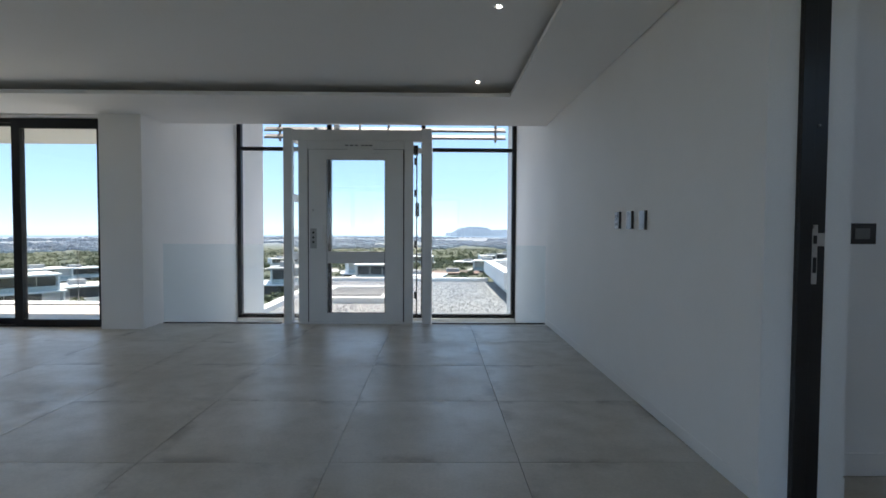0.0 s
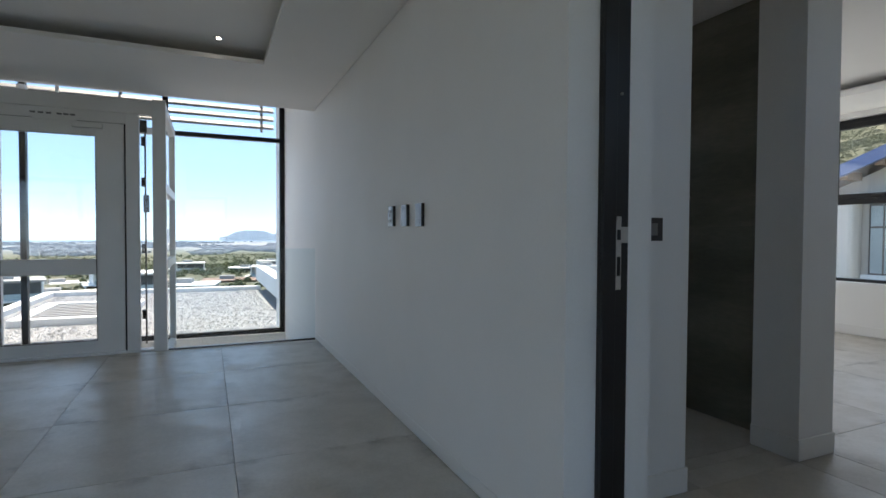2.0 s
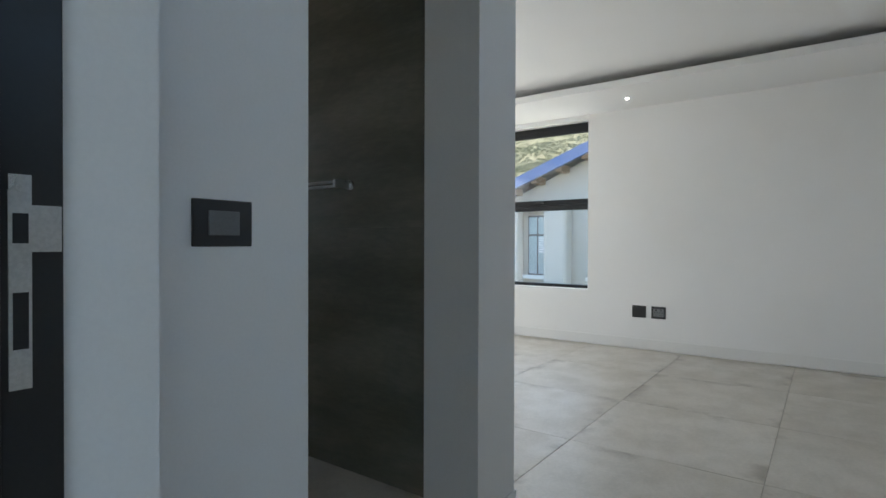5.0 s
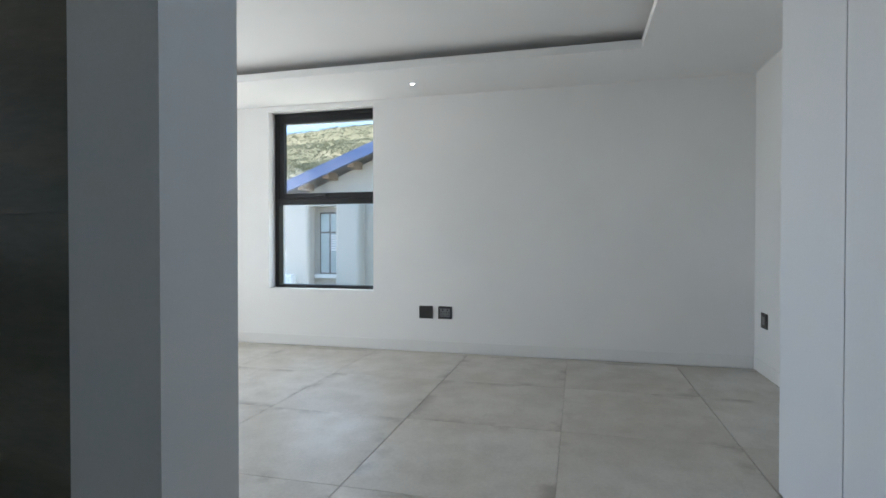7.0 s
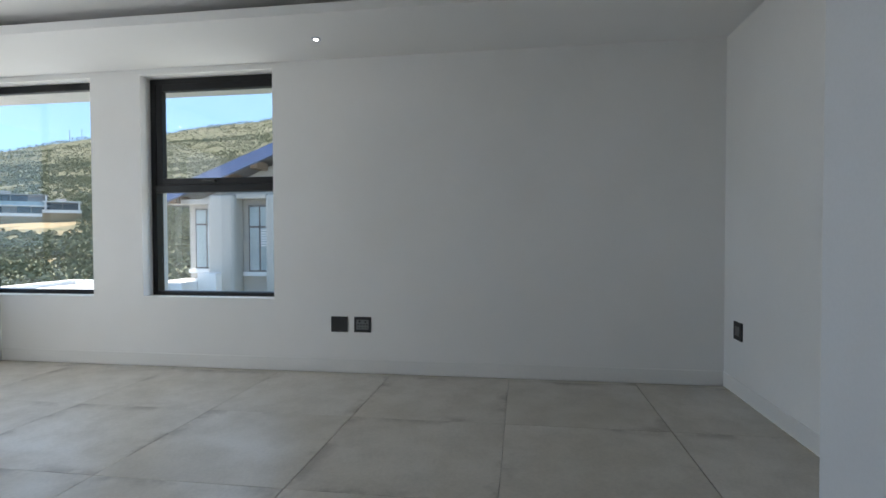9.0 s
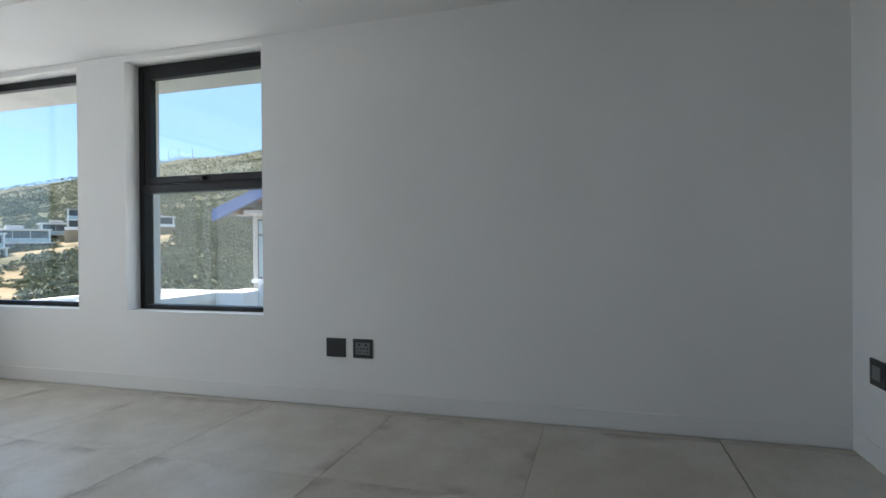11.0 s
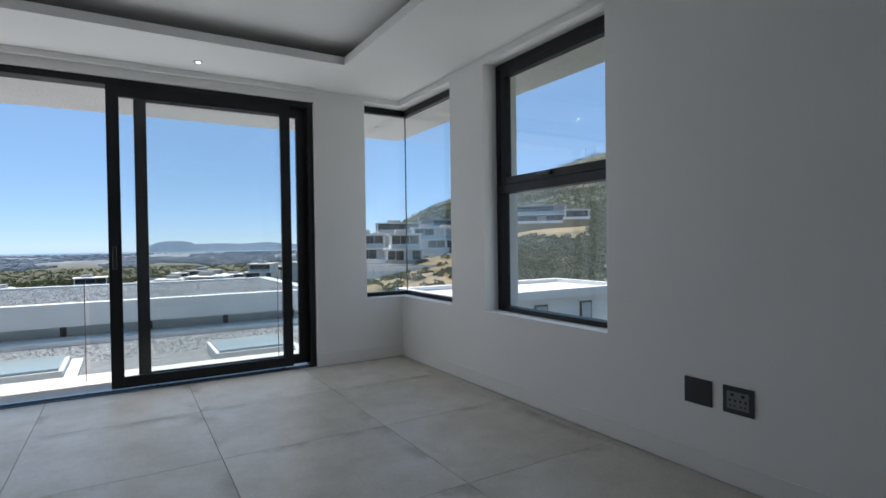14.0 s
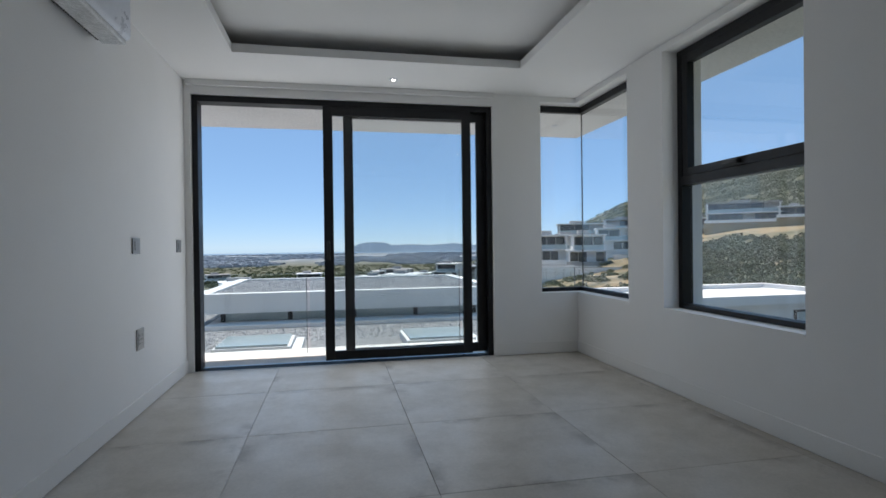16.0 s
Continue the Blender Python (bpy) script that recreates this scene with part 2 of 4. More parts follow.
# ---- builders ----
def box(bm, x0, x1, y0, y1, z0, z1, bevel=0.0):
    vs = [bm.verts.new((x, y, z)) for z in (z0, z1) for x, y in ((x0, y0), (x1, y0), (x1, y1), (x0, y1))]
    faces = [bm.faces.new([vs[i] for i in f]) for f in ((3, 2, 1, 0), (4, 5, 6, 7), (0, 1, 5, 4), (1, 2, 6, 5), (2, 3, 7, 6), (3, 0, 4, 7))]
    if bevel:
        edges = list({e for f in faces for e in f.edges})
        bmesh.ops.bevel(bm, geom=edges, offset=bevel, segments=2, affect="EDGES", profile=0.5)
    return faces


def tube(bm, a, b, r, sides=12, r2=None):
    a, b = Vector(a), Vector(b)
    turn = (b - a).to_track_quat("Z", "Y").to_matrix().to_4x4()
    bmesh.ops.create_cone(bm, cap_ends=True, segments=sides, radius1=r, radius2=r if r2 is None else r2, depth=(b - a).length,
                          matrix=Matrix.Translation((a + b) / 2) @ turn)


def mesh_of(name, bm, mat, smooth=False):
    me = bpy.data.meshes.new(name)
    bmesh.ops.recalc_face_normals(bm, faces=bm.faces[:])
    bm.to_mesh(me)
    bm.free()
    if smooth:
        me.shade_smooth()
    me.materials.append(mat)
    return me


def part(name, bm, mat, parent=None, label="", smooth=False):
    """Links a bmesh as one mesh object, under a thing or a part. The parents carry no turn of their own while building."""
    ob = new(name, mesh_of(name, bm, mat, smooth))
    if parent:
        ob.parent = parent
        origin = Vector(parent.get("at", (0, 0, 0)))
        ob.location = -origin if parent.type == "EMPTY" else (0, 0, 0)
    if label:
        ob["label"] = label
    return ob


def bx(name, dims, mat, parent=None, label="", bevel=0.0):
    bm = bmesh.new()
    box(bm, *dims, bevel)
    return part(name, bm, mat, parent, label)


def thing(name, label, category, at=(0, 0, 0), group="", kind=""):
    ob = new(name)
    ob.empty_display_size = 0.1
    ob.location = at
    ob["at"] = at
    return tagged(ob, label, category, group, kind)


def structure(name, boxes, mat, label, category, bevel=0.0):
    bm = bmesh.new()
    for d in boxes:
        box(bm, *d, bevel)
    return tagged(part(name, bm, mat), label, category, kind="structure")


def pane(name, dims, parent, mat=None):
    ob = bx(name, dims, mat or PANE, parent)
    ob.visible_shadow = False
    return ob


# ---- the rooms ----
EX, NY = 2.83, 7.70             # lounge east wall, edge of the lounge floor at the lift void
BX0, BX1, BY0, BY1 = 4.93, 8.665, 1.14, 7.41   # bedroom
SILL, HEAD, BCEIL, LCEIL = 0.60, 2.55, 2.60, 2.50

structure("wall_lounge_east", [(EX, 3.20, 3.29, 10.22, -3.2, 2.95), (EX, 3.20, 2.29, 3.29, 2.30, 2.95), (EX, 3.20, -1.6, 2.29, 0, 2.95),
                               (EX, 3.20, 10.22, 11.35, -3.2, 4.3), (EX, 3.20, NY, 10.22, 2.95, 4.3)],
          WHITE, "smooth white painted plaster wall beside the doorway", "wall")
structure("wall_void_west", [(-2.47, -1.98, 7.27, 7.62, -3.2, 2.95), (-2.30, -2.0, 7.62, 11.65, -3.2, 4.3)],
          WHITE, "white plastered pier and side wall of the lift void", "wall")
structure("wall_lounge_north", [(-5.6, -2.47, 7.30, 7.60, 2.47, 2.95)], WHITE, "white plastered lintel over the lounge sliding door", "wall")
structure("wall_lounge_west", [(-5.9, -5.6, -1.9, 7.60, 0, 2.95)], WHITE, "plain white wall closing the lounge", "wall")
# wide opening out of view, added so daylight enters from the south
structure("wall_lounge_south", [(-5.6, -4.6, -1.9, -1.6, 0, 2.95), (2.4, 3.20, -1.9, -1.6, 0, 2.95), (-4.6, 2.4, -1.9, -1.6, 2.47, 2.95)], WHITE, "plain white wall closing the lounge", "wall")
structure("wall_passage_north", [(3.20, 3.685, 3.55, 3.80, 0, 2.95), (3.685, 4.475, 3.55, 3.80, 2.45, 2.95)],
          WHITE, "white wall with a dark switch beside the bathroom opening", "wall")
structure("wall_nib", [(4.475, 4.752, 3.55, 3.805, 0, 2.95)], WHITE, "white plastered wall end between bathroom and bedroom", "wall")
structure("wall_bedroom_west", [(4.70, BX0, 3.805, 7.65, 0, 2.95)], WHITE, "white bedroom wall carrying the air conditioner", "wall")
# high strip at x 3.20-4.95 is added, unseen, to brighten the passage
structure("wall_bedroom_south", [(4.95, 8.90, 0.90, BY0, 0, 2.95), (3.20, 4.95, 0.90, BY0, 2.45, 2.95), (3.20, 4.95, 0.90, BY0, 0, 1.95), (3.0, 3.20, 0.9, 1.75, 0, 2.95)], WHITE, "white bedroom end wall, with an unseen daylight strip added", "wall")
structure("wall_bedroom_east", [(BX1, 9.0, BY0, 4.72, -3.2, 2.95), (BX1, 9.0, 4.72, 5.95, -3.2, SILL), (BX1, 9.0, 4.72, 5.95, HEAD, 2.95),
                                (BX1, 9.0, 5.95, 6.44, -3.2, 2.95), (BX1, 8.85, 6.44, 7.615, -3.2, SILL), (BX1, 8.90, 6.44, 7.65, HEAD, 2.95)],
          WHITE, "white bedroom wall with deep window openings", "wall")
structure("wall_bedroom_north", [(BX0, 7.775, BY1, 7.65, 2.485, 2.95), (7.775, 8.28, BY1, 7.65, -0.4, 2.95), (8.28, BX1, BY1, 7.615, -0.4, SILL),
                                 (8.28, BX1, BY1, 7.65, HEAD, 2.95), (BX0, 4.985, BY1, 7.65, 0, 2.485)],
          WHITE, "white bedroom wall around the sliding door", "wall")
structure("wall_bathroom_west", [(3.20, 3.45, 3.80, 6.9, 0, 2.95)], WHITE, "plain white bathroom wall", "wall")
# the opening is out of view, added to light the tiled wall
structure("wall_bathroom_north", [(3.20, 3.55, 6.9, 7.65, 0, 2.95), (4.55, 4.70, 6.9, 7.65, 0, 2.95), (3.55, 4.55, 6.9, 7.65, 0, 1.2), (3.55, 4.55, 6.9, 7.65, 2.3, 2.95)], WHITE, "white bathroom end wall with an unseen opening added for daylight", "wall")


def coffer(name, x0, x1, y0, y1, cx0, cx1, cy0, cy1, z, lip, slot, label):
    """A ceiling with a flat border, a lip that overhangs a dark light slot, and a raised middle."""
    back = 0.28
    boxes = [(x0, cx0, y0, y1, z, z + lip), (cx1, x1, y0, y1, z, z + lip), (cx0, cx1, y0, cy0, z, z + lip), (cx0, cx1, cy1, y1, z, z + lip)]
    top = z + lip + slot
    boxes += [(cx0 - back, cx1 + back, cy0 - back, cy1 + back, top, top + 0.08)]
    boxes += [(cx0 - back - 0.05, cx0 - back, cy0 - back, cy1 + back, z + lip, top), (cx1 + back, cx1 + back + 0.05, cy0 - back, cy1 + back, z + lip, top),
              (cx0 - back, cx1 + back, cy0 - back - 0.05, cy0 - back, z + lip, top), (cx0 - back, cx1 + back, cy1 + back, cy1 + back + 0.05, z + lip, top)]
    return structure(name, boxes, CEIL, label, "ceiling")


coffer("ceiling_lounge", -5.6, EX - 0.007, -1.6, NY, -4.7, 2.17, -0.8, 6.36, LCEIL, 0.035, 0.075, "white lounge ceiling with a recessed centre and shadow slot")
coffer("ceiling_bedroom", BX0, BX1, BY0, BY1, 5.48, 7.79, 2.18, 6.63, BCEIL, 0.065, 0.085, "white bedroom ceiling with a recessed centre and shadow slot")
structure("ceiling_passage", [(3.20, BX0, BY0, 3.55, BCEIL, 2.7)], CEIL, "plain white passage ceiling", "ceiling")
structure("ceiling_bathroom", [(3.45, 4.68, 3.80, 6.9, 2.52, 2.62)], CEIL, "plain white bathroom ceiling", "ceiling")
# the void piece, out of view, runs to 11.75 to keep sun off the side walls
structure("roof_slab", [(-6.0, 3.2, -1.9, NY, 2.95, 3.25), (3.2, 9.0, 0.9, 7.66, 2.95, 3.25), (-2.3, 3.2, NY, 11.75, 4.3, 4.5)], PLASTER_OUT,
          "concrete roof slab over the rooms, its unseen void overhang added for shade", "roof")
structure("wall_void_upper", [(-2.0, EX, NY - 0.02, NY + 0.10, LCEIL + 0.0, 4.3)], WHITE, "white upstand over the edge of the lounge ceiling", "wall")
structure("wall_void_sill", [(-2.0, EX, 10.22, 10.42, -3.2, -0.36)], WHITE, "white sill wall under the void glazing", "wall")
structure("floor_void", [(-2.0, EX, NY + 0.05, 10.22, -3.3, -3.2)], GROUT, "floor of the storey below the lift void", "floor")
structure("slab_edge", [(-2.0, EX, NY - 0.05, NY + 0.02, -0.45, -0.014)], WHITE, "white edge of the lounge floor slab", "trim")

# recessed head of the bedroom windows: a shallow step in the ceiling edge
structure("trim_door_head", [(4.955, 7.775, 7.36, 7.408, 2.555, 2.60)], WHITE, "white plaster bead over the sliding door", "trim")


# ---- skirtings ----
def skirting(name, runs, label="white painted skirting board along the floor"):
    bm = bmesh.new()
    for d in runs:
        box(bm, *d, 0.003)
    return tagged(part(name, bm, SKIRT), label, "skirting", kind="structure")


SK, ST = 0.115, 0.009
skirting("baseboard_bedroom", [(BX1 - ST, BX1, BY0 + ST, BY1 - ST, 0.006, SK), (7.785, BX1 - ST, BY1 - ST, BY1, 0.006, SK), (6.14, BX1 - ST, BY0, BY0 + ST, 0.006, SK),
                               (BX0, BX0 + ST, 3.83, BY1, 0.006, SK)])
skirting("baseboard_nib", [(4.475 - ST, 4.475, 3.55 - ST, 3.805, 0.006, SK), (4.475, 4.752, 3.55 - ST, 3.55, 0.006, SK), (4.752, 4.752 + ST, 3.55 - ST, 3.80, 0.006, SK)])
skirting("baseboard_passage", [(3.215, 3.685 + ST, 3.55 - ST, 3.55, 0.006, SK), (3.685, 3.685 + ST, 3.55, 3.80, 0.006, SK), (3.20, 3.20 + ST, 3.29, 3.55, 0.006, SK)])
skirting("baseboard_lounge", [(EX - 0.004, EX, 3.30, NY - 0.03, 0.001, 0.07)], "low white skirting flush with the lounge wall")


# ---- frames, doors and windows ----
def profile_frame(name, axis, at, depth, a0, a1, z0, z1, w, mat, parent, label="", widths=None):
    """A rectangular frame of four bevelled bars in one mesh. axis 'x': it lies along x at y = at; axis 'y': along y at x = at."""
    wl, wr, wb, wt = widths or (w, w, w, w)
    bm = bmesh.new()
    for p0, p1, q0, q1 in ((a0, a0 + wl, z0, z1), (a1 - wr, a1, z0, z1), (a0 + wl, a1 - wr, z1 - wt, z1), (a0 + wl, a1 - wr, z0, z0 + wb)):
        if axis == "x":
            box(bm, p0, p1, at, at + depth, q0, q1, 0.003)
        else:
            box(bm, at, at + depth, p0, p1, q0, q1, 0.003)
    return part(name, bm, mat, parent, label)


def sliding_panel(parent, x0, x1, y, z0, z1, stile, head, foot, depth=0.045):
    sash = profile_frame("sash", "x", y, depth, x0, x1, z0, z1, stile, CHARCOAL, parent, widths=(stile, stile, foot, head))
    pane("pane", (x0 + stile - 0.01, x1 - stile + 0.01, y + depth / 2 - 0.005, y + depth / 2 + 0.005, z0 + foot - 0.01, z1 - head + 0.01), sash)
    bm = bmesh.new()
    for k in (0, 1):
        xx = x0 + stile - 0.004 if k == 0 else x1 - stile - 0.004
        box(bm, xx, xx + 0.008, y - 0.004, y, z0 + foot, z1 - head)
    part("glazing_bead", bm, STEEL_BLACK, sash)
    return sash


door = thing("sliding_door_1", "charcoal aluminium sliding door standing open to the balcony", "sliding door", (6.37, 7.53, 0), kind="structure")
profile_frame("door_frame", "x", 7.45, 0.15, 4.985, 7.775, 0.0, 2.485, 0.05, CHARCOAL, door, widths=(0.05, 0.05, 0.004, 0.055))
bx("track", (5.035, 7.725, 7.53, 7.58, 0.005, 0.012), STEEL, door, "thin steel track let into the threshold")
front = sliding_panel(door, 6.13, 7.56, 7.452, 0.034, 2.43, 0.085, 0.085, 0.085)
bm = bmesh.new()
box(bm, 6.155, 6.185, 7.425, 7.452, 0.98, 1.16, 0.006)
part("pull_handle", bm, STEEL_BLACK, front, "black pull handle")
sliding_panel(door, 6.32, 7.724, 7.53, 0.034, 2.43, 0.085, 0.085, 0.085)

door = thing("sliding_door_2", "charcoal aluminium sliding door of the lounge, closed", "sliding door", (-4.0, 7.45, 0), kind="structure")
profile_frame("door_frame", "x", 7.40, 0.16, -5.6, -2.47, 0.0, 2.47, 0.04, CHARCOAL, door, widths=(0.04, 0.04, 0.02, 0.05))
sliding_panel(door, -3.56, -2.455, 7.38, 0.02, 2.46, 0.10, 0.11, 0.07)
sliding_panel(door, -4.95, -3.50, 7.47, 0.02, 2.44, 0.05, 0.05, 0.07)

# never in view; glazes the opening added for light from behind
door = thing("unseen_sliding_door", "charcoal aluminium sliding door added out of view behind the lounge", "sliding door", (-1.1, -1.75, 0), kind="structure")
profile_frame("door_frame", "x", -1.83, 0.16, -4.6, 2.4, 0.0, 2.47, 0.04, CHARCOAL, door, widths=(0.04, 0.04, 0.02, 0.05))
for k in range(4):
    sliding_panel(door, -4.55 + 1.72 * k, -2.80 + 1.72 * k, -1.80 + 0.06 * (k % 2), 0.02, 2.42, 0.07, 0.07, 0.07)

win = thing("window_1", "charcoal window with a top-hung sash over a fixed pane", "window", (8.82, 5.33, SILL), kind="structure")
profile_frame("window_frame", "y", 8.79, 0.09, 4.65, 5.948, SILL + 0.002, HEAD - 0.002, 0.045, CHARCOAL, win, widths=(0.045, 0.05, 0.045, 0.05))
bx("transom", (8.785, 8.87, 4.695, 5.898, 1.535, 1.60), CHARCOAL, win, bevel=0.003)
sash = profile_frame("sash", "y", 8.792, 0.06, 4.70, 5.893, 1.602, 2.498, 0.058, CHARCOAL, win, "top-hung sash of charcoal aluminium")
pane("pane", (8.82, 8.828, 4.74, 5.85, 1.64, 2.46), sash)
bm = bmesh.new()
box(bm, 8.765, 8.792, 5.31, 5.345, 1.62, 1.645, 0.004)
box(bm, 8.755, 8.768, 5.315, 5.44, 1.628, 1.645, 0.004)
part("catch", bm, STEEL_BLACK, sash, "black casement catch")
pane("pane", (8.825, 8.833, 4.69, 5.90, SILL + 0.045, 1.54), win)
bx("window_sill", (BX1 - 0.004, 8.79, 4.724, 5.946, SILL - 0.0, SILL + 0.012), WHITE, win)

win = thing("window_2", "frameless corner window with charcoal head and sill channels", "window", (8.80, 7.56, SILL), kind="structure")
bm = bmesh.new()
GX, GY = 8.815, 7.585
for z0, z1 in ((SILL + 0.001, SILL + 0.05), (HEAD - 0.065, HEAD - 0.001)):
    box(bm, 8.282, GX + 0.03, GY - 0.03, GY + 0.03, z0, z1, 0.003)
    box(bm, GX - 0.03, GX + 0.03, 6.442, GY - 0.03, z0, z1, 0.003)
part("channel", bm, CHARCOAL, win)
bx("jamb", (8.282, 8.305, GY - 0.03, GY + 0.03, SILL + 0.05, HEAD - 0.065), CHARCOAL, win)
bx("jamb", (GX - 0.03, GX + 0.03, 6.442, 6.46, SILL + 0.05, HEAD - 0.065), CHARCOAL, win)
pane("pane", (8.30, GX - 0.006, GY - 0.005, GY + 0.005, SILL + 0.04, HEAD - 0.06), win)
pane("pane", (GX - 0.005, GX + 0.005, 6.455, GY + 0.005, SILL + 0.04, HEAD - 0.06), win)
bm = bmesh.new()
box(bm, 8.284, BX1, BY1 - 0.004, GY - 0.03, SILL - 0.0, SILL + 0.012)
box(bm, BX1, GX - 0.03, 6.444, GY - 0.03, SILL, SILL + 0.012)
part("window_sill", bm, WHITE, win)
bx("corner_joint", (GX - 0.004, GX + 0.006, GY - 0.004, GY + 0.006, SILL + 0.05, HEAD - 0.065), STEEL_BLACK, win, "thin dark silicone joint between two panes")

win = thing("window_3", "tall charcoal-framed glazing of the lift void", "window", (0.4, 10.3, -0.36), kind="structure")
bm = bmesh.new()
for x0, x1 in ((-2.0, -1.93), (-0.45, -0.38), (1.18, 1.25), (2.76, 2.83)):
    box(bm, x0, x1, 10.26, 10.36, -0.36, 4.3, 0.004)
part("mullion", bm, CHARCOAL, win)
XS = ((-1.93, -0.45), (-0.38, 1.18), (1.25, 2.76))
for z0, z1 in ((-0.36, -0.29), (2.54, 2.60), (4.22, 4.3)):
    bm = bmesh.new()
    for x0, x1 in XS:
        box(bm, x0, x1, 10.265, 10.355, z0, z1, 0.003)
    part("transom", bm, CHARCOAL, win)
for x0, x1 in XS:
    pane("pane", (x0 - 0.01, x1 + 0.01, 10.305, 10.313, -0.30, 2.55), win)
    pane("pane", (x0 - 0.01, x1 + 0.01, 10.305, 10.313, 2.59, 4.23), win)

# steel door frame in the doorway, with its strike plate
frame_ob = thing("door_1", "black pressed-steel door frame with no leaf in it", "door frame", (3.035, 2.8, 0), kind="structure")
bm = bmesh.new()
for y0, y1, s in ((3.272, 3.289, -1), (2.291, 2.308, 1)):
    box(bm, 2.957, 3.077, y0, y1, 0, 2.299, 0.002)
    yr0, yr1 = (3.258, 3.272) if s < 0 else (2.308, 2.322)
    box(bm, 2.957, 3.012, yr0, yr1, 0, 2.299, 0.002)
part("jamb", bm, STEEL_BLACK, frame_ob)
bm = bmesh.new()
box(bm, 2.957, 3.077, 2.308, 3.272, 2.282, 2.299, 0.002)
part("frame_head", bm, STEEL_BLACK, frame_ob)
bm = bmesh.new()
box(bm, 3.022, 3.044, 3.2695, 3.2735, 0.955, 1.205)
box(bm, 3.044, 3.074, 3.2695, 3.2735, 1.115, 1.17)
strike = part("strike_plate", bm, STEEL, frame_ob, "bright steel strike plate on the jamb")
bm = bmesh.new()
box(bm, 3.0255, 3.0405, 3.268, 3.2696, 1.125, 1.160)
box(bm, 3.0255, 3.0405, 3.268, 3.2696, 1.002, 1.068)
part("bolt_hole", bm, PIN, strike)
for z in (0.970, 1.098, 1.190):
    bm = bmesh.new()
    tube(bm, (3.033, 3.266, z), (3.033, 3.270, z), 0.004, 10)
    part("screw", bm, STEEL, strike)
bm = bmesh.new()
tube(bm, (3.037, 3.264, 1.62), (3.037, 3.272, 1.62), 0.005, 10)
part("rubber_buffer", bm, PLATE_FACE, frame_ob)


# ---- the lift and balustrade ----
lift = thing("home_lift", "white aluminium and glass home lift at the floor edge", "lift", (0.45, 8.4, -0.45))
LY = 7.71
for x0, x1 in ((-0.47, -0.365), (1.265, 1.38)):
    bx("corner_post", (x0, x1, LY, LY + 0.11, -3.2, 2.44), LIFT, lift, bevel=0.004)
for x0, x1 in ((-0.285, -0.17), (1.04, 1.15)):
    bx("door_post", (x0, x1, LY + 0.01, LY + 0.09, 0.0, 2.285), LIFT, lift, bevel=0.004)
bx("header", (-0.365, 1.265, LY + 0.005, LY + 0.10, 2.285, 2.42), LIFT, lift, bevel=0.004)
bx("door_head", (-0.17, 1.04, LY + 0.012, LY + 0.085, 2.185, 2.284), LIFT, lift, bevel=0.003)
bx("threshold", (-0.365, 1.265, LY - 0.005, LY + 0.10, -0.25, 0.012), LIFT, lift, bevel=0.003)
for x0, x1 in ((-0.364, -0.286), (1.151, 1.264)):
    pane("side_light", (x0, x1, LY + 0.045, LY + 0.053, 0.012, 2.284), lift)
leaf = profile_frame("lift_door", "x", LY + 0.0, 0.05, -0.155, 1.025, 0.018, 2.178, 0.2, LIFT, lift, "white door leaf with a tall glass pane", widths=(0.225, 0.225, 0.112, 0.128))
bx("mid_rail", (0.07, 0.80, LY + 0.004, LY + 0.046, 0.755, 0.90), LIFT, leaf, bevel=0.003)
pane("pane", (0.065, 0.805, LY + 0.02, LY + 0.028, 0.125, 0.76), leaf)
pane("pane", (0.065, 0.805, LY + 0.02, LY + 0.028, 0.895, 2.055), leaf)
# black strips draw the shade in the gap round the leaf
bm = bmesh.new()
for a in ((-0.169, -0.156, 0.0, 2.184), (1.026, 1.039, 0.0, 2.184), (-0.156, 1.026, 2.179, 2.184)):
    box(bm, a[0], a[1], LY + 0.02, LY + 0.03, a[2], a[3])
part("dark_gap", bm, PIN, lift)
bm = bmesh.new()
for a in ((0.070, 0.076, 0.13, 2.05), (0.794, 0.80, 0.13, 2.05), (0.076, 0.794, 2.044, 2.05), (0.076, 0.794, 0.13, 0.136)):
    box(bm, a[0], a[1], LY - 0.003, LY + 0.002, a[2], a[3])
part("gasket", bm, PIN, leaf)
bm = bmesh.new()
tube(bm, (0.03, LY - 0.045, 0.96), (0.03, LY - 0.045, 1.24), 0.011)
tube(bm, (0.03, LY - 0.045, 0.98), (0.03, LY + 0.0, 0.98), 0.008)
tube(bm, (0.03, LY - 0.045, 1.22), (0.03, LY + 0.0, 1.22), 0.008)
part("pull_handle", bm, LIFT, leaf, "white bar handle", smooth=True)
bx("call_panel", (-0.135, -0.055, LY - 0.008, LY, 0.94, 1.19), LIFT_GREY, leaf, "grey call panel with round buttons", 0.003)
for z in (1.02, 1.08, 1.14):
    bm = bmesh.new()
    tube(bm, (-0.095, LY - 0.012, z), (-0.095, LY - 0.007, z), 0.014)
    part("call_button", bm, PIN, leaf)
bm = bmesh.new()
tube(bm, (-0.1, LY - 0.004, 1.42), (-0.1, LY + 0.001, 1.42), 0.008)
part("key_hole", bm, PIN, leaf)
bm = bmesh.new()
box(bm, 0.62, 0.86, LY - 0.05, LY - 0.002, 2.115, 2.16, 0.005)
box(bm, 0.35, 0.66, LY - 0.035, LY - 0.02, 2.165, 2.18)
box(bm, 0.33, 0.37, LY - 0.04, LY - 0.0, 2.16, 2.185)
part("door_closer", bm, LIFT, leaf, "white overhead door closer arm")
for x in (0.30, 0.36, 0.42, 0.50, 0.55, 0.60):
    bx("sticker", (x, x + 0.04, LY + 0.008, LY + 0.013, 2.222, 2.238), PLATE_FACE, lift, "small faded grey marking")
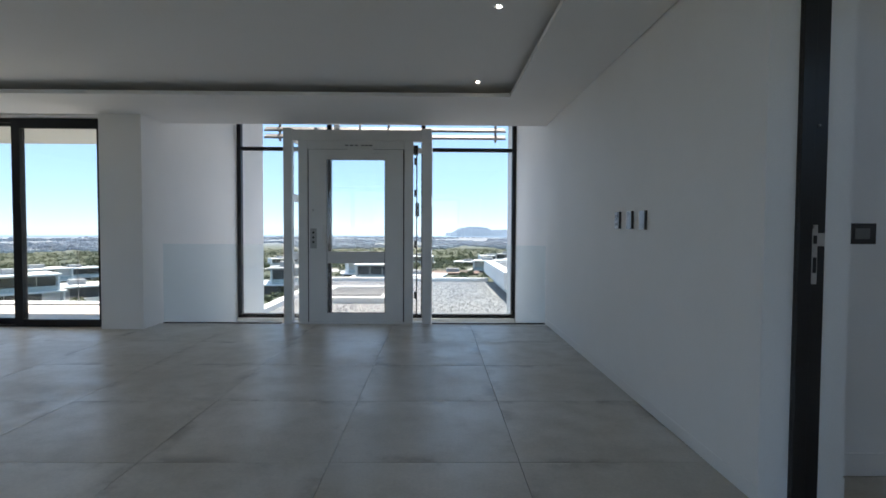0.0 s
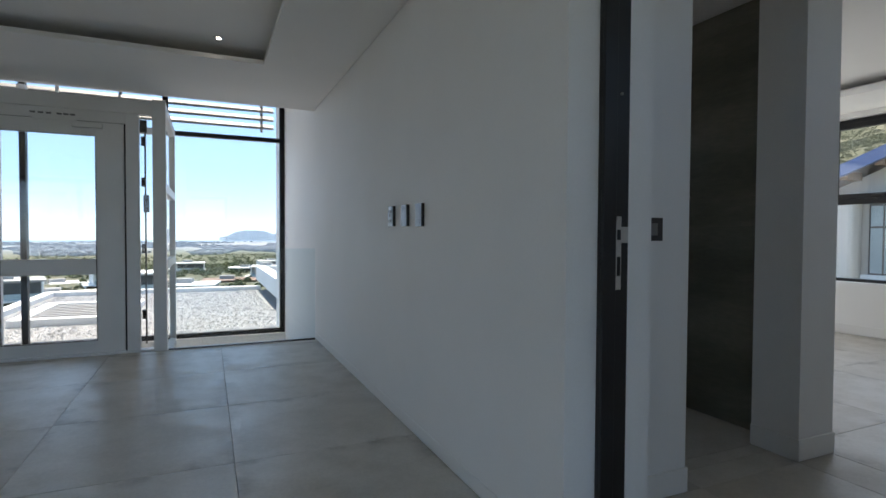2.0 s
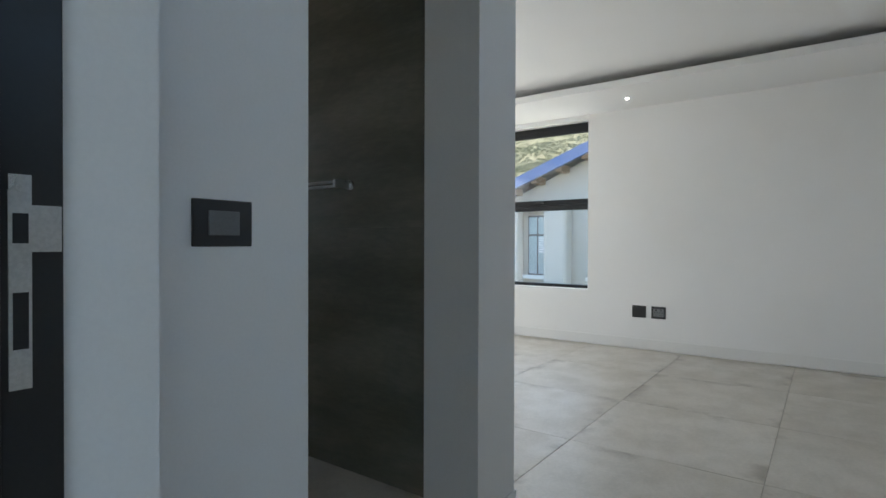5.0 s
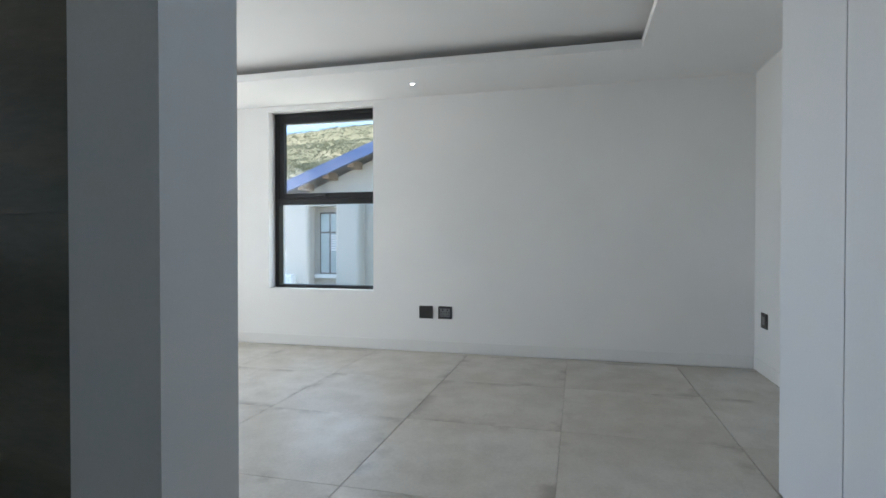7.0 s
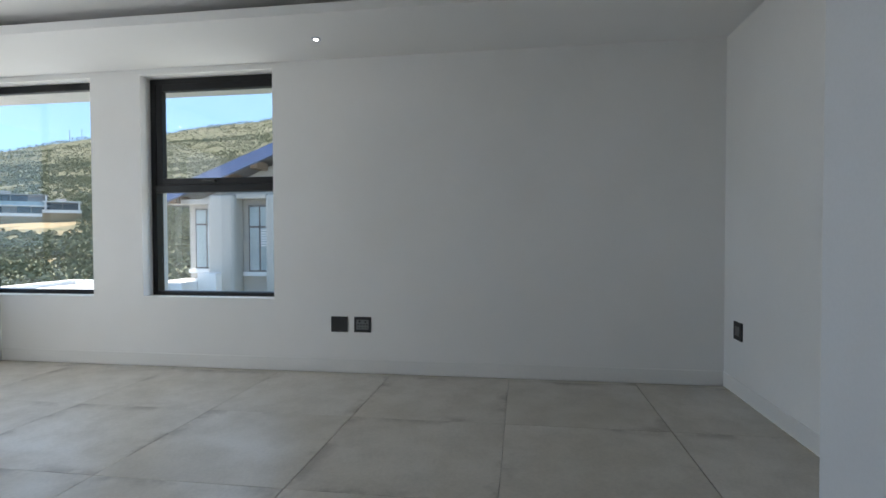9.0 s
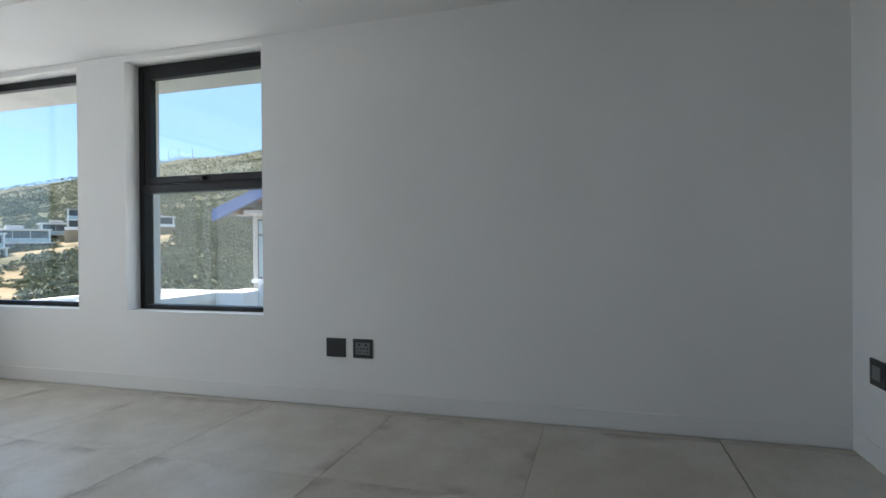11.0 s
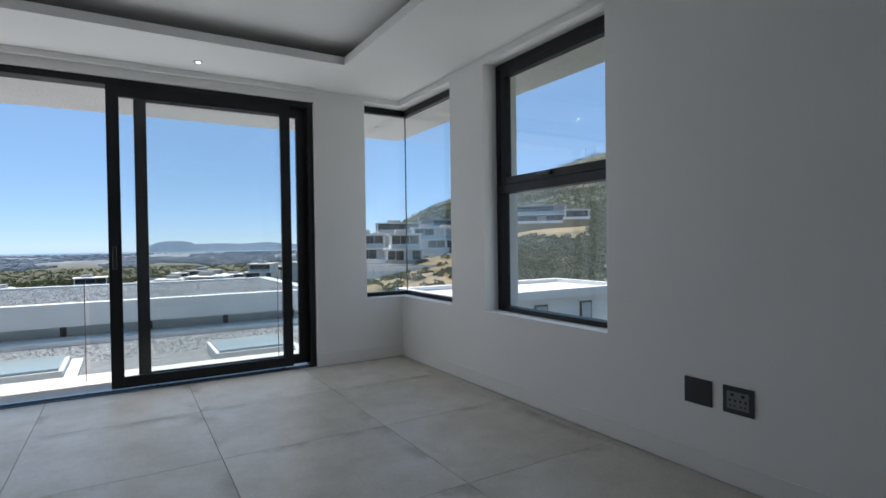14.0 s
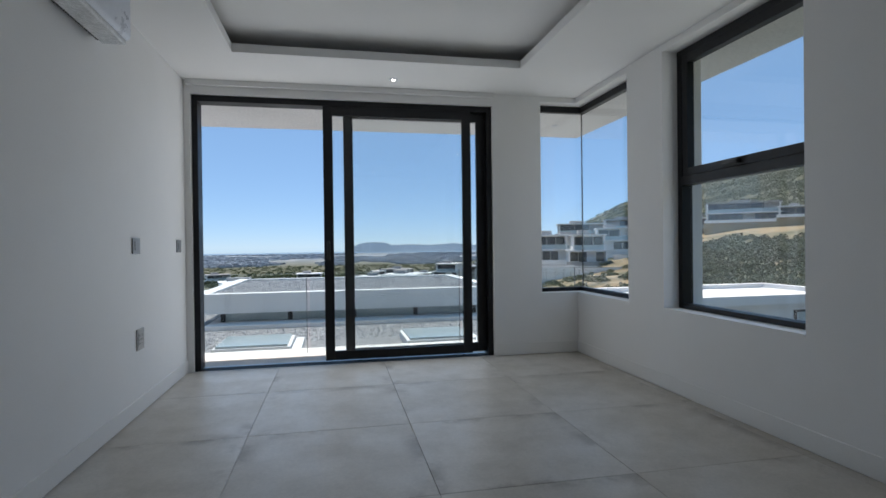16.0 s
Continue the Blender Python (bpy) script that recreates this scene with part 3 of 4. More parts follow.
bm = bmesh.new()
for z in (0.3, 0.95, 1.6, 2.0):
    box(bm, 1.16, 1.20, LY + 0.09, LY + 0.13, z, z + 0.09, 0.003)
box(bm, 1.185, 1.20, LY + 0.12, LY + 0.14, 0.05, 2.2)
box(bm, 1.15, 1.21, LY + 0.09, LY + 0.14, 2.13, 2.25, 0.003)
box(bm, 1.175, 1.225, LY + 0.10, LY + 0.15, 1.35, 1.52, 0.003)
part("lock_mechanism", bm, STEEL_BLACK, lift, "dark lift lock and wiring behind the side light")
bx("shaft_post", (-0.47, -0.37, 9.25, 9.35, -3.2, 2.44), LIFT, lift, bevel=0.004)
bx("shaft_post", (1.28, 1.38, 9.25, 9.35, -3.2, 2.44), LIFT, lift, bevel=0.004)
for x0 in (-0.47, 1.31):
    for z in (-0.25, 0.78, 1.55, 2.34):
        bx("side_rail", (x0, x0 + 0.07, LY + 0.11, 9.25, z, z + 0.09), LIFT, lift, bevel=0.003)
    pane("shaft_glass", (x0 + 0.03, x0 + 0.038, LY + 0.11, 9.25, -0.16, 2.34), lift)
bx("back_rail", (-0.37, 1.28, 9.27, 9.33, 2.36, 2.44), LIFT, lift, bevel=0.003)
bm = bmesh.new()
tube(bm, (-0.1, LY + 0.15, 2.46), (0.05, 9.2, 2.46), 0.02)
box(bm, 0.05, 0.12, 8.3, 8.4, 2.42, 2.60, 0.004)
box(bm, 0.43, 0.455, 8.0, 8.03, 2.42, 2.62)
part("top_bracket", bm, LIFT, lift)

for k, (x0, x1) in enumerate(((-1.95, -0.485), (1.395, 2.815))):
    b = thing("glass_balustrade", "frameless glass balustrade at the floor edge beside the lift", "balustrade", ((x0 + x1) / 2, 7.68, 0), "lounge balustrades")
    pane("pane", (x0, x1, 7.670, 7.684, 0.006, 0.99), b, PANE_GREEN)
    bx("base_channel", (x0, x1, 7.655, 7.699, 0.0, 0.012), STEEL_BLACK, b)


# ---- switches and sockets ----
def wall_plate(name, label, category, axis, face, a, z, w, h, body, kind_of):
    """A bevelled plate on a wall. axis 'x+': faces +x; 'x-': faces -x; 'y-': faces -y. a: centre along the wall."""
    t = thing(name, label, category, (face, a, z) if axis[0] == "x" else (a, face, z))
    s = -1 if axis[1] == "-" else 1

    def slab(bm, a0, a1, z0, z1, d0, d1, bev=0.0):
        lo, hi = sorted((face + s * d0, face + s * d1))
        if axis[0] == "x":
            box(bm, lo, hi, a0, a1, z0, z1, bev)
        else:
            box(bm, a0, a1, lo, hi, z0, z1, bev)

    bm = bmesh.new()
    off = 0.012 if kind_of == "edged" else 0.0
    slab(bm, a - w / 2, a + w / 2, z - h / 2, z + h / 2, off, 0.008 + off, 0.002)
    part("plate", bm, body, t)
    if kind_of == "socket":
        bm = bmesh.new()
        slab(bm, a - w * 0.36, a + w * 0.36, z - h * 0.32, z + h * 0.32, 0.008, 0.010, 0.0008)
        face_part = part("socket_face", bm, PLATE_FACE if body is PLATE else body, t)
        for ca in (a - w * 0.17, a + w * 0.17):
            for da, dz, r in ((0, 0.20, 0.055), (-0.085, 0.0, 0.04), (0.085, 0.0, 0.04), (-0.07, -0.19, 0.03), (0.07, -0.19, 0.03)):
                bm = bmesh.new()
                slab(bm, ca + da * w - r * w, ca + da * w + r * w, z + dz * h - r * h, z + dz * h + r * h, 0.0098, 0.0106)
                part("pin_hole", bm, PIN, face_part)
    elif kind_of == "switch":
        bm = bmesh.new()
        slab(bm, a - w * 0.26, a + w * 0.26, z - h * 0.26, z + h * 0.26, 0.008, 0.012, 0.0015)
        part("rocker", bm, PLATE_FACE if body is PLATE else body, t)
    elif kind_of == "edged":
        bm = bmesh.new()
        slab(bm, a - w / 2 - 0.004, a + w / 2 + 0.001, z - h / 2 - 0.001, z + h / 2 + 0.001, 0.0, 0.017, 0.001)
        part("surround", bm, PLATE, t, "dark edge of the plate")
        bm = bmesh.new()
        slab(bm, a - w * 0.30, a + w * 0.30, z - h * 0.33, z + h * 0.33, 0.020, 0.0215, 0.0008)
        part("rocker", bm, PLATE_FILM, t)
    return t


for k, (yy, zz) in enumerate(((5.07, 1.257), (4.82, 1.254), (4.585, 1.250))):
    p = wall_plate("light_switch", "switch plate in pale blue film with a dark edge", "switch", "x-", EX, yy, zz, 0.088, 0.125, PLATE_FILM, "edged")
    p["group"] = "lounge switches"
    if k == 0:
        tagged(p, "socket plate in pale blue film with a dark edge", "socket")
        for dy, dz in ((-0.018, 0.03), (0.018, 0.03), (0.0, 0.008), (-0.018, -0.03), (0.018, -0.03)):
            bm = bmesh.new()
            box(bm, EX - 0.0225, EX - 0.0215, yy + dy - 0.008, yy + dy + 0.008, zz + dz - 0.009, zz + dz + 0.009)
            part("pin_hole", bm, PIN, p)
wall_plate("light_switch", "dark grey switch plate beside the bathroom opening", "switch", "y-", 3.55, 3.455, 1.168, 0.135, 0.098, PLATE, "switch")
wall_plate("blank_plate", "dark grey blank plate low on the bedroom wall", "wall plate", "x-", BX1, 4.145, 0.405, 0.145, 0.128, PLATE, "")
wall_plate("wall_socket", "dark grey double socket low on the bedroom wall", "socket", "x-", BX1, 3.945, 0.405, 0.145, 0.128, PLATE, "socket")
wall_plate("wall_socket", "dark grey socket near the corner of the bedroom", "socket", "y+", BY0, 8.40, 0.462, 0.145, 0.128, PLATE, "switch")
wall_plate("light_switch", "grey switch plate on the wall by the sliding door", "switch", "x+", BX0, 6.21, 1.128, 0.13, 0.105, PLATE_FACE, "switch")
wall_plate("wall_socket", "grey double socket low on the wall by the sliding door", "socket", "x+", BX0, 6.26, 0.50, 0.13, 0.14, PLATE_FACE, "socket")
wall_plate("light_switch", "small grey switch close to the sliding door frame", "switch", "x+", BX0, 7.19, 1.128, 0.12, 0.105, PLATE_FACE, "switch")


# ---- downlights ----
def downlight(x, y, z, label):
    t = thing("downlight", label, "downlight", (x, y, z), "ceiling downlights")
    bm = bmesh.new()
    tube(bm, (x, y, z - 0.006), (x, y, z + 0.002), 0.036, 24)
    part("trim_ring", bm, PLATE_WHITE, t)
    bm = bmesh.new()
    tube(bm, (x, y, z - 0.009), (x, y, z - 0.0055), 0.015, 20)
    part("lens", bm, LAMP, t, "glowing lens")


for x, y in ((1.835, 6.20), (1.835, 4.49)):
    downlight(x, y, LCEIL + 0.11, "small lit downlight in the recessed lounge ceiling")
for x, y in ((8.22, 4.15), (7.0, 1.72), (6.76, 7.10)):
    downlight(x, y, BCEIL, "small lit downlight in the bedroom ceiling border")


# ---- air conditioner ----
ac = thing("air_conditioner", "white wall-mounted air conditioner still in clear plastic", "air conditioner", (BX0, 5.05, 2.3))
bm = bmesh.new()
box(bm, BX0, BX0 + 0.19, 4.72, 5.66, 2.275, 2.565, 0.03)
part("body", bm, PLATE_WHITE, ac, smooth=True)
bm = bmesh.new()
box(bm, BX0 + 0.05, BX0 + 0.17, 4.76, 5.62, 2.247, 2.278, 0.008)
part("louvre", bm, FOIL, ac, "outlet flap wrapped in crinkled film")
bx("outlet_slot", (BX0 + 0.03, BX0 + 0.05, 4.78, 5.60, 2.26, 2.277), PIN, ac)


# ---- wardrobe ----
for k in range(2):
    x1 = 6.13 - 0.58 * k
    w = thing("wardrobe", "tall white lacquered built-in wardrobe unit with a plain door", "wardrobe", (x1 - 0.29, 1.46, 0), "built-in wardrobes")
    x0 = x1 - 0.58
    bx("carcass", (x0 + 0.001, x1 - 0.001, BY0 + 0.002, 1.755, 0.0, 2.598), LACQUER, w)
    bx("door", (x0 + 0.004, x1 - 0.004 if k else x1, 1.757, 1.780, 0.004, 2.596), LACQUER, w, bevel=0.0015)

# ---- bathroom ----
bath = structure("wall_bathroom_tiled", [(4.672, 4.70, 3.805, 6.9, 0, 2.52)], BATH_GROUT, "grey stone-look tiled bathroom wall", "wall")
rail = thing("towel_rail", "double chrome towel rail on the tiled bathroom wall", "towel rail", (4.6, 4.85, 1.41))
for zz, xx in ((1.425, 4.585), (1.40, 4.560)):
    bm = bmesh.new()
    tube(bm, (xx, 4.43, zz), (xx, 5.18, zz), 0.007)
    part("bar", bm, STEEL, rail, smooth=True)
for yy in (4.40, 5.18):
    bm = bmesh.new()
    box(bm, 4.552, 4.655, yy + 0.005, yy + 0.021, 1.395, 1.432, 0.003)
    tube(bm, (4.650, yy + 0.013, 1.413), (4.662, yy + 0.013, 1.413), 0.024, 16)
    part("bracket", bm, STEEL, rail)


# ---- outside, near: eaves, balcony, roofs ----
structure("eaves", [(4.2, 9.64, 7.66, 9.40, 2.62, 2.90), (9.002, 9.64, 0.2, 7.66, 2.62, 2.90), (-6.0, -2.3, 7.61, 10.0, 2.58, 2.90)], PLASTER_OUT,
          "white plastered overhanging eaves", "eaves")
for x, y in ((9.0, 8.7), (6.3, 8.6), (7.6, 8.6)):
    t = thing("soffit_light", "round recessed light in the white eaves soffit", "downlight", (x, y, 2.62), "soffit lights")
    bm = bmesh.new()
    tube(bm, (x, y, 2.613), (x, y, 2.622), 0.038, 20)
    part("trim_ring", bm, PLATE_WHITE, t)
structure("balcony_floor", [(4.2, 8.9, 7.65, 7.96, -0.40, -0.012), (4.985, 7.775, 7.451, 7.65, -0.40, -0.003), (-6.0, -2.3, 7.60, 9.4, -0.40, -0.03)], BALCONY, "pale tiled balcony floor", "balcony")
structure("balcony_kerb", [(3.4, 9.3, 7.962, 8.44, -0.62, -0.02), (-6.0, -2.3, 9.4, 9.7, -0.62, 0.0)], PLASTER_OUT, "white plastered kerb along the balcony edge", "kerb")
for x0, x1, y in ((4.3, 5.93, 8.16), (5.96, 7.60, 8.16), (7.63, 9.0, 8.16), (-4.2, -2.36, 9.5), (-6.0, -4.23, 9.5)):
    b = thing("glass_balustrade", "frameless glass balcony balustrade panel", "balustrade", ((x0 + x1) / 2, y, 0), "balcony balustrades")
    pane("pane", (x0, x1, y, y + 0.012, -0.02, 0.83), b, PANE_GREEN)
    bx("edge_strip", (x1 - 0.006, x1, y - 0.002, y + 0.014, -0.02, 0.83), PLATE_FACE, b)

ROOF_Z, PAV_Z = -0.62, 0.10
structure("lower_roof", [(-2.2, 11.2, 8.42, 19.8, -3.4, ROOF_Z - 0.02), (-2.2, 3.4, 10.45, 10.6, -3.4, ROOF_Z - 0.02)], GRAVEL, "flat roof covered in pale grey gravel", "roof")
structure("lower_roof_parapet", [(-2.45, -2.2, 11.66, 20.1, -3.4, ROOF_Z + 0.10), (-2.2, 3.3, 19.8, 20.1, -3.4, ROOF_Z + 0.10), (10.25, 11.45, 8.42, 20.1, -3.4, ROOF_Z + 0.02)],
          PLASTER_OUT, "white plastered parapet of the gravel roof", "parapet")
pav = thing("pavilion", "low flat-roofed pavilion with a white fascia and gravel top", "building", (6.7, 17.5, ROOF_Z))
bm = bmesh.new()
for d in ((3.2, 10.2, 14.6, 14.9, PAV_Z - 0.43, PAV_Z), (3.2, 10.2, 20.0, 20.3, PAV_Z - 0.43, PAV_Z), (3.2, 3.5, 14.9, 20.0, PAV_Z - 0.43, PAV_Z), (9.9, 10.2, 14.9, 20.0, PAV_Z - 0.43, PAV_Z),
          (3.5, 9.9, 14.9, 20.0, PAV_Z - 0.43, PAV_Z - 0.12)):
    box(bm, *d)
part("fascia", bm, PLASTER_OUT, pav)
bx("gravel_bed", (3.502, 9.898, 14.902, 19.998, PAV_Z - 0.118, PAV_Z - 0.05), GRAVEL, pav, "grey gravel filling the roof")
bx("plinth", (3.5, 9.85, 14.25, 19.8, ROOF_Z - 0.02, ROOF_Z + 0.07), PLASTER_OUT, pav)
for x0 in (3.75, 5.2, 6.65, 8.1):
    bx("window", (x0, x0 + 1.40, 14.95, 14.99, ROOF_Z + 0.07, PAV_Z - 0.431), SKY_GLASS, pav, "grey clerestory pane")
for x0 in (3.7, 5.15, 6.6, 8.05, 9.5):
    bx("post", (x0, x0 + 0.1, 14.92, 15.02, ROOF_Z + 0.07, PAV_Z - 0.431), CHARCOAL, pav)
for x in (4.3, 7.4):
    s = thing("skylight", "glazed roof light on a white kerb set in gravel", "skylight", (x + 0.6, 11.75, ROOF_Z), "roof lights")
    bx("kerb", (x, x + 1.2, 11.2, 12.3, ROOF_Z - 0.02, ROOF_Z + 0.13), PLASTER_OUT, s, bevel=0.01)
    bx("pane", (x + 0.05, x + 1.15, 11.24, 12.26, ROOF_Z + 0.13, ROOF_Z + 0.165), SKY_GLASS, s, bevel=0.005)
    bx("side_flashing", (x + 1.21, x + 1.36, 11.1, 12.45, ROOF_Z - 0.02, ROOF_Z + 0.06), PLASTER_OUT, s)
perg = thing("pergola", "white roof opening with grey shading slats", "pergola", (-0.7, 15.4, ROOF_Z))
bm = bmesh.new()
for d in ((-1.7, 0.3, 14.1, 14.35, ROOF_Z - 0.02, ROOF_Z + 0.12), (-1.7, 0.3, 16.75, 17.0, ROOF_Z - 0.02, ROOF_Z + 0.12), (-1.7, -1.45, 14.35, 16.75, ROOF_Z - 0.02, ROOF_Z + 0.12), (0.05, 0.3, 14.35, 16.75, ROOF_Z - 0.02, ROOF_Z + 0.12)):
    box(bm, *d)
part("kerb", bm, PLASTER_OUT, perg)
# dark sheet below the slats takes the place of shade in the opening
bx("shade_bed", (-1.45, 0.05, 14.35, 16.75, ROOF_Z - 0.02, ROOF_Z - 0.012), BRONZE, perg)
for k in range(8):
    y = 14.45 + 0.29 * k
    bx("slat", (-1.449, 0.049, y, y + 0.14, ROOF_Z + 0.04, ROOF_Z + 0.10), GREY_OUT, perg)

louvre = thing("sun_louvre", "grey aluminium sun louvres across the head of the void", "louvre", (0.4, 11.8, 3.1))
for k in range(9):
    bm = bmesh.new()
    z = 2.99 + 0.145 * k
    vs = [bm.verts.new(c) for c in ((-2.0, 11.72, z), (2.83, 11.72, z), (2.83, 11.86, z + 0.10), (-2.0, 11.86, z + 0.10), (-2.0, 11.705, z + 0.015), (2.83, 11.705, z + 0.015), (2.83, 11.845, z + 0.115), (-2.0, 11.845, z + 0.115))]
    for f in ((0, 1, 2, 3), (7, 6, 5, 4), (0, 4, 5, 1), (1, 5, 6, 2), (2, 6, 7, 3), (3, 7, 4, 0)):
        bm.faces.new([vs[i] for i in f])
    part("slat", bm, ROOF_GREY, louvre)
for x in (-1.75, 0.45, 2.62):
    bx("stay", (x, x + 0.04, 11.865, 11.92, 2.97, 4.3), ROOF_GREY, louvre)

# loose stones on the near roofs
rng = random.Random(7)
verts, faces = [], []
for x0, x1, y0, y1, z, n in ((-2.1, 10.2, 8.6, 15.1, ROOF_Z - 0.02, 14000), (-2.1, 3.1, 15.1, 19.7, ROOF_Z - 0.02, 5500), (3.55, 9.85, 14.95, 19.95, PAV_Z - 0.05, 9000)):
    for k in range(n):
        x, y, s = rng.uniform(x0, x1), rng.uniform(y0, y1), rng.uniform(0.018, 0.036)
        if z < -0.3 and ((4.2 < x < 8.9 and 11.0 < y < 12.5) or (-1.8 < x < 0.4 and 14.0 < y < 17.1)):
            continue
        b = len(verts)
        a = rng.uniform(0, 6.28)
        for j in range(4):
            verts.append((x + s * math.cos(a + j * 1.57) * rng.uniform(0.7, 1.2), y + s * math.sin(a + j * 1.57) * rng.uniform(0.7, 1.2), z))
        verts.append((x + rng.uniform(-0.3, 0.3) * s, y + rng.uniform(-0.3, 0.3) * s, z + s * rng.uniform(0.5, 0.9)))
        faces += [(b + j, b + (j + 1) % 4, b + 4) for j in range(4)]
me = bpy.data.meshes.new("gravel")
me.from_pydata(verts, [], faces)
me.materials.append(STONE)
tagged(new("gravel", me), "loose pale grey stones spread over the flat roofs", "gravel", kind="stuff")


# ---- terrain ----
def smooth(a, b, v):
    t = min(1.0, max(0.0, (v - a) / (b - a)))
    return t * t * (3 - 2 * t)


RIDGE = ((-180, 0.0), (10, 0.2), (18, 0.8), (24, 1.6), (31, 4.3), (41, 7.3), (50, 9.2), (57, 10.6), (64, 12.3), (80, 13.5), (110, 14.0), (150, 9.0), (180, 0.0))
OX, OY = 5.0, 3.0


def ridge_angle(az):
    for (a0, e0), (a1, e1) in zip(RIDGE, RIDGE[1:]):
        if a0 <= az <= a1:
            return e0 + (e1 - e0) * (az - a0) / (a1 - a0)
    return 0.0


def ground_z(x, y):
    dx, dy = x - OX, y - OY
    r, az = math.hypot(dx, dy), math.degrees(math.atan2(dx, dy))
    plain = -3.6 - 11 * (1 - math.exp(-max(0, r - 14) / 110)) - 32 * smooth(150, 900, r)
    plain -= 2.5 * smooth(-5, -40, az) * smooth(20, 120, r)
    e = ridge_angle(az)
    w = smooth(12, 30, az) * (1 - smooth(140, 175, az))
    top = 720 * math.tan(radians(e))
    s = max(0.0, (r - 26) / 694)
    hill = -5.0 + (top + 5.0) * (s ** 1.45 if s < 1 else max(0.0, 1 - (s - 1) * 0.5))
    z = plain * (1 - w) + hill * w
    rough = noise.noise((x * 0.012, y * 0.012, 3.0)) * 6 * smooth(120, 400, r) + noise.noise((x * 0.05, y * 0.05, 1.0)) * 1.2 * smooth(25, 90, r)
    return z + rough * (0.25 + 0.75 * w)


def on_polar(r, az):
    return OX + r * math.sin(radians(az)), OY + r * math.cos(radians(az))


RINGS = [0, 8, 12, 16] + [16 * 1.062 ** k for k in range(1, 95)]
RINGS = [r for r in RINGS if r < 4700] + [4750]
SEG = 288
verts, faces = [], []
for r in RINGS:
    for k in range(SEG):
        x, y = on_polar(r, -180 + 360 * k / SEG)
        verts.append((x, y, ground_z(x, y) if r > 12 else -3.6))
for i in range(len(RINGS) - 1):
    for k in range(SEG):
        a, b = i * SEG + k, i * SEG + (k + 1) % SEG
        faces.append((a, b, b + SEG, a + SEG))
me = bpy.data.meshes.new("ground")
me.from_pydata(verts, [], faces)
me.shade_smooth()


def ground_material():
    """Dry grass, scrub and bare earth near by; a built-up plain further off, with distance haze put into its colour."""
    m, tree, bsdf = material("hillside ground")
    geo = tree.nodes.new("ShaderNodeNewGeometry")

    def cloud(scale, detail):
        n = node(tree, "ShaderNodeTexNoise", Scale=scale, Detail=detail, Roughness=0.62)
        tree.links.new(geo.outputs["Position"], n.inputs["Vector"])
        return n.outputs["Fac"]

    c = mix_colour(tree, ramp(tree, cloud(0.018, 6), 0.42, 0.62), (0.108, 0.112, 0.075), (0.145, 0.142, 0.10))
    c = mix_colour(tree, ramp(tree, cloud(0.16, 6), 0.48, 0.66, 0.0, 0.7), c, (0.12, 0.128, 0.078))
    c = mix_colour(tree, ramp(tree, cloud(0.9, 4), 0.55, 0.75, 0.0, 0.5), c, (0.122, 0.126, 0.078))
    for az, r, wide in ((26, 78, 46), (2, 470, 230), (-22, 520, 200), (41.5, 148, 30)):
        off = tree.nodes.new("ShaderNodeVectorMath")
        off.operation = "DISTANCE"
        off.inputs[1].default_value = (*on_polar(r, az), -6)
        tree.links.new(geo.outputs["Position"], off.inputs[0])
        dry = tree.nodes.new("ShaderNodeMath")
        dry.operation = "MULTIPLY"
        tree.links.new(ramp(tree, off.outputs["Value"], wide, wide * 0.5), dry.inputs[0])
        tree.links.new(ramp(tree, cloud(0.09, 5), 0.36, 0.56), dry.inputs[1])
        c = mix_colour(tree, dry.outputs[0], c, (0.33, 0.26, 0.165))
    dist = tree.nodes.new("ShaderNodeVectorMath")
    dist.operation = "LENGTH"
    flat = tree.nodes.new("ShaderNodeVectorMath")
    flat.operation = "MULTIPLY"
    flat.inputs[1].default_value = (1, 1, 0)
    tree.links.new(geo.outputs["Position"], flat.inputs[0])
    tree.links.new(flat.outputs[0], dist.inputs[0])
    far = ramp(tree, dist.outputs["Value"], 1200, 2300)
    # grey-blue tones stand for the town and the haze over it
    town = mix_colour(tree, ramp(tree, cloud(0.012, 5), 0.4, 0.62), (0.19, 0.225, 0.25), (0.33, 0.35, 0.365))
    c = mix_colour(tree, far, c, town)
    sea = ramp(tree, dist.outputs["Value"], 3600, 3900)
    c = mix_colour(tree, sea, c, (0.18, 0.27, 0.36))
    tree.links.new(c, bsdf.inputs["Base Color"])
    bsdf.inputs["Roughness"].default_value = 0.95
    bsdf.inputs["Specular IOR Level"].default_value = 0.1
    bump(tree, bsdf, cloud(0.5, 6), 0.5, 0.4)
    return m


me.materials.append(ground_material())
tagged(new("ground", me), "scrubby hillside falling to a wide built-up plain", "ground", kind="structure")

# far hills on the horizon, with the haze put into their base colour
HAZE = surface("haze-tinted far hillside", (0.135, 0.195, 0.26), (0.165, 0.225, 0.29), 0.002, (0.95, 1.0), fine=0.01, relief=0, spec=0.0)
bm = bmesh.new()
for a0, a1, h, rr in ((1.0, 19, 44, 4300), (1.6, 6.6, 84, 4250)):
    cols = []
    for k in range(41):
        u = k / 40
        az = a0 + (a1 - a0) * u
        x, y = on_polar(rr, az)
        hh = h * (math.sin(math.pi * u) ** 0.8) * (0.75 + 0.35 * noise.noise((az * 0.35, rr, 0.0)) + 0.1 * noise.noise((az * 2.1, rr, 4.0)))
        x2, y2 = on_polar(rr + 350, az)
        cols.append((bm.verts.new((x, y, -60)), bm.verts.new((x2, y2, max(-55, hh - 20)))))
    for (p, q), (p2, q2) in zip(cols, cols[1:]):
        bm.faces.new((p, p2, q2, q))
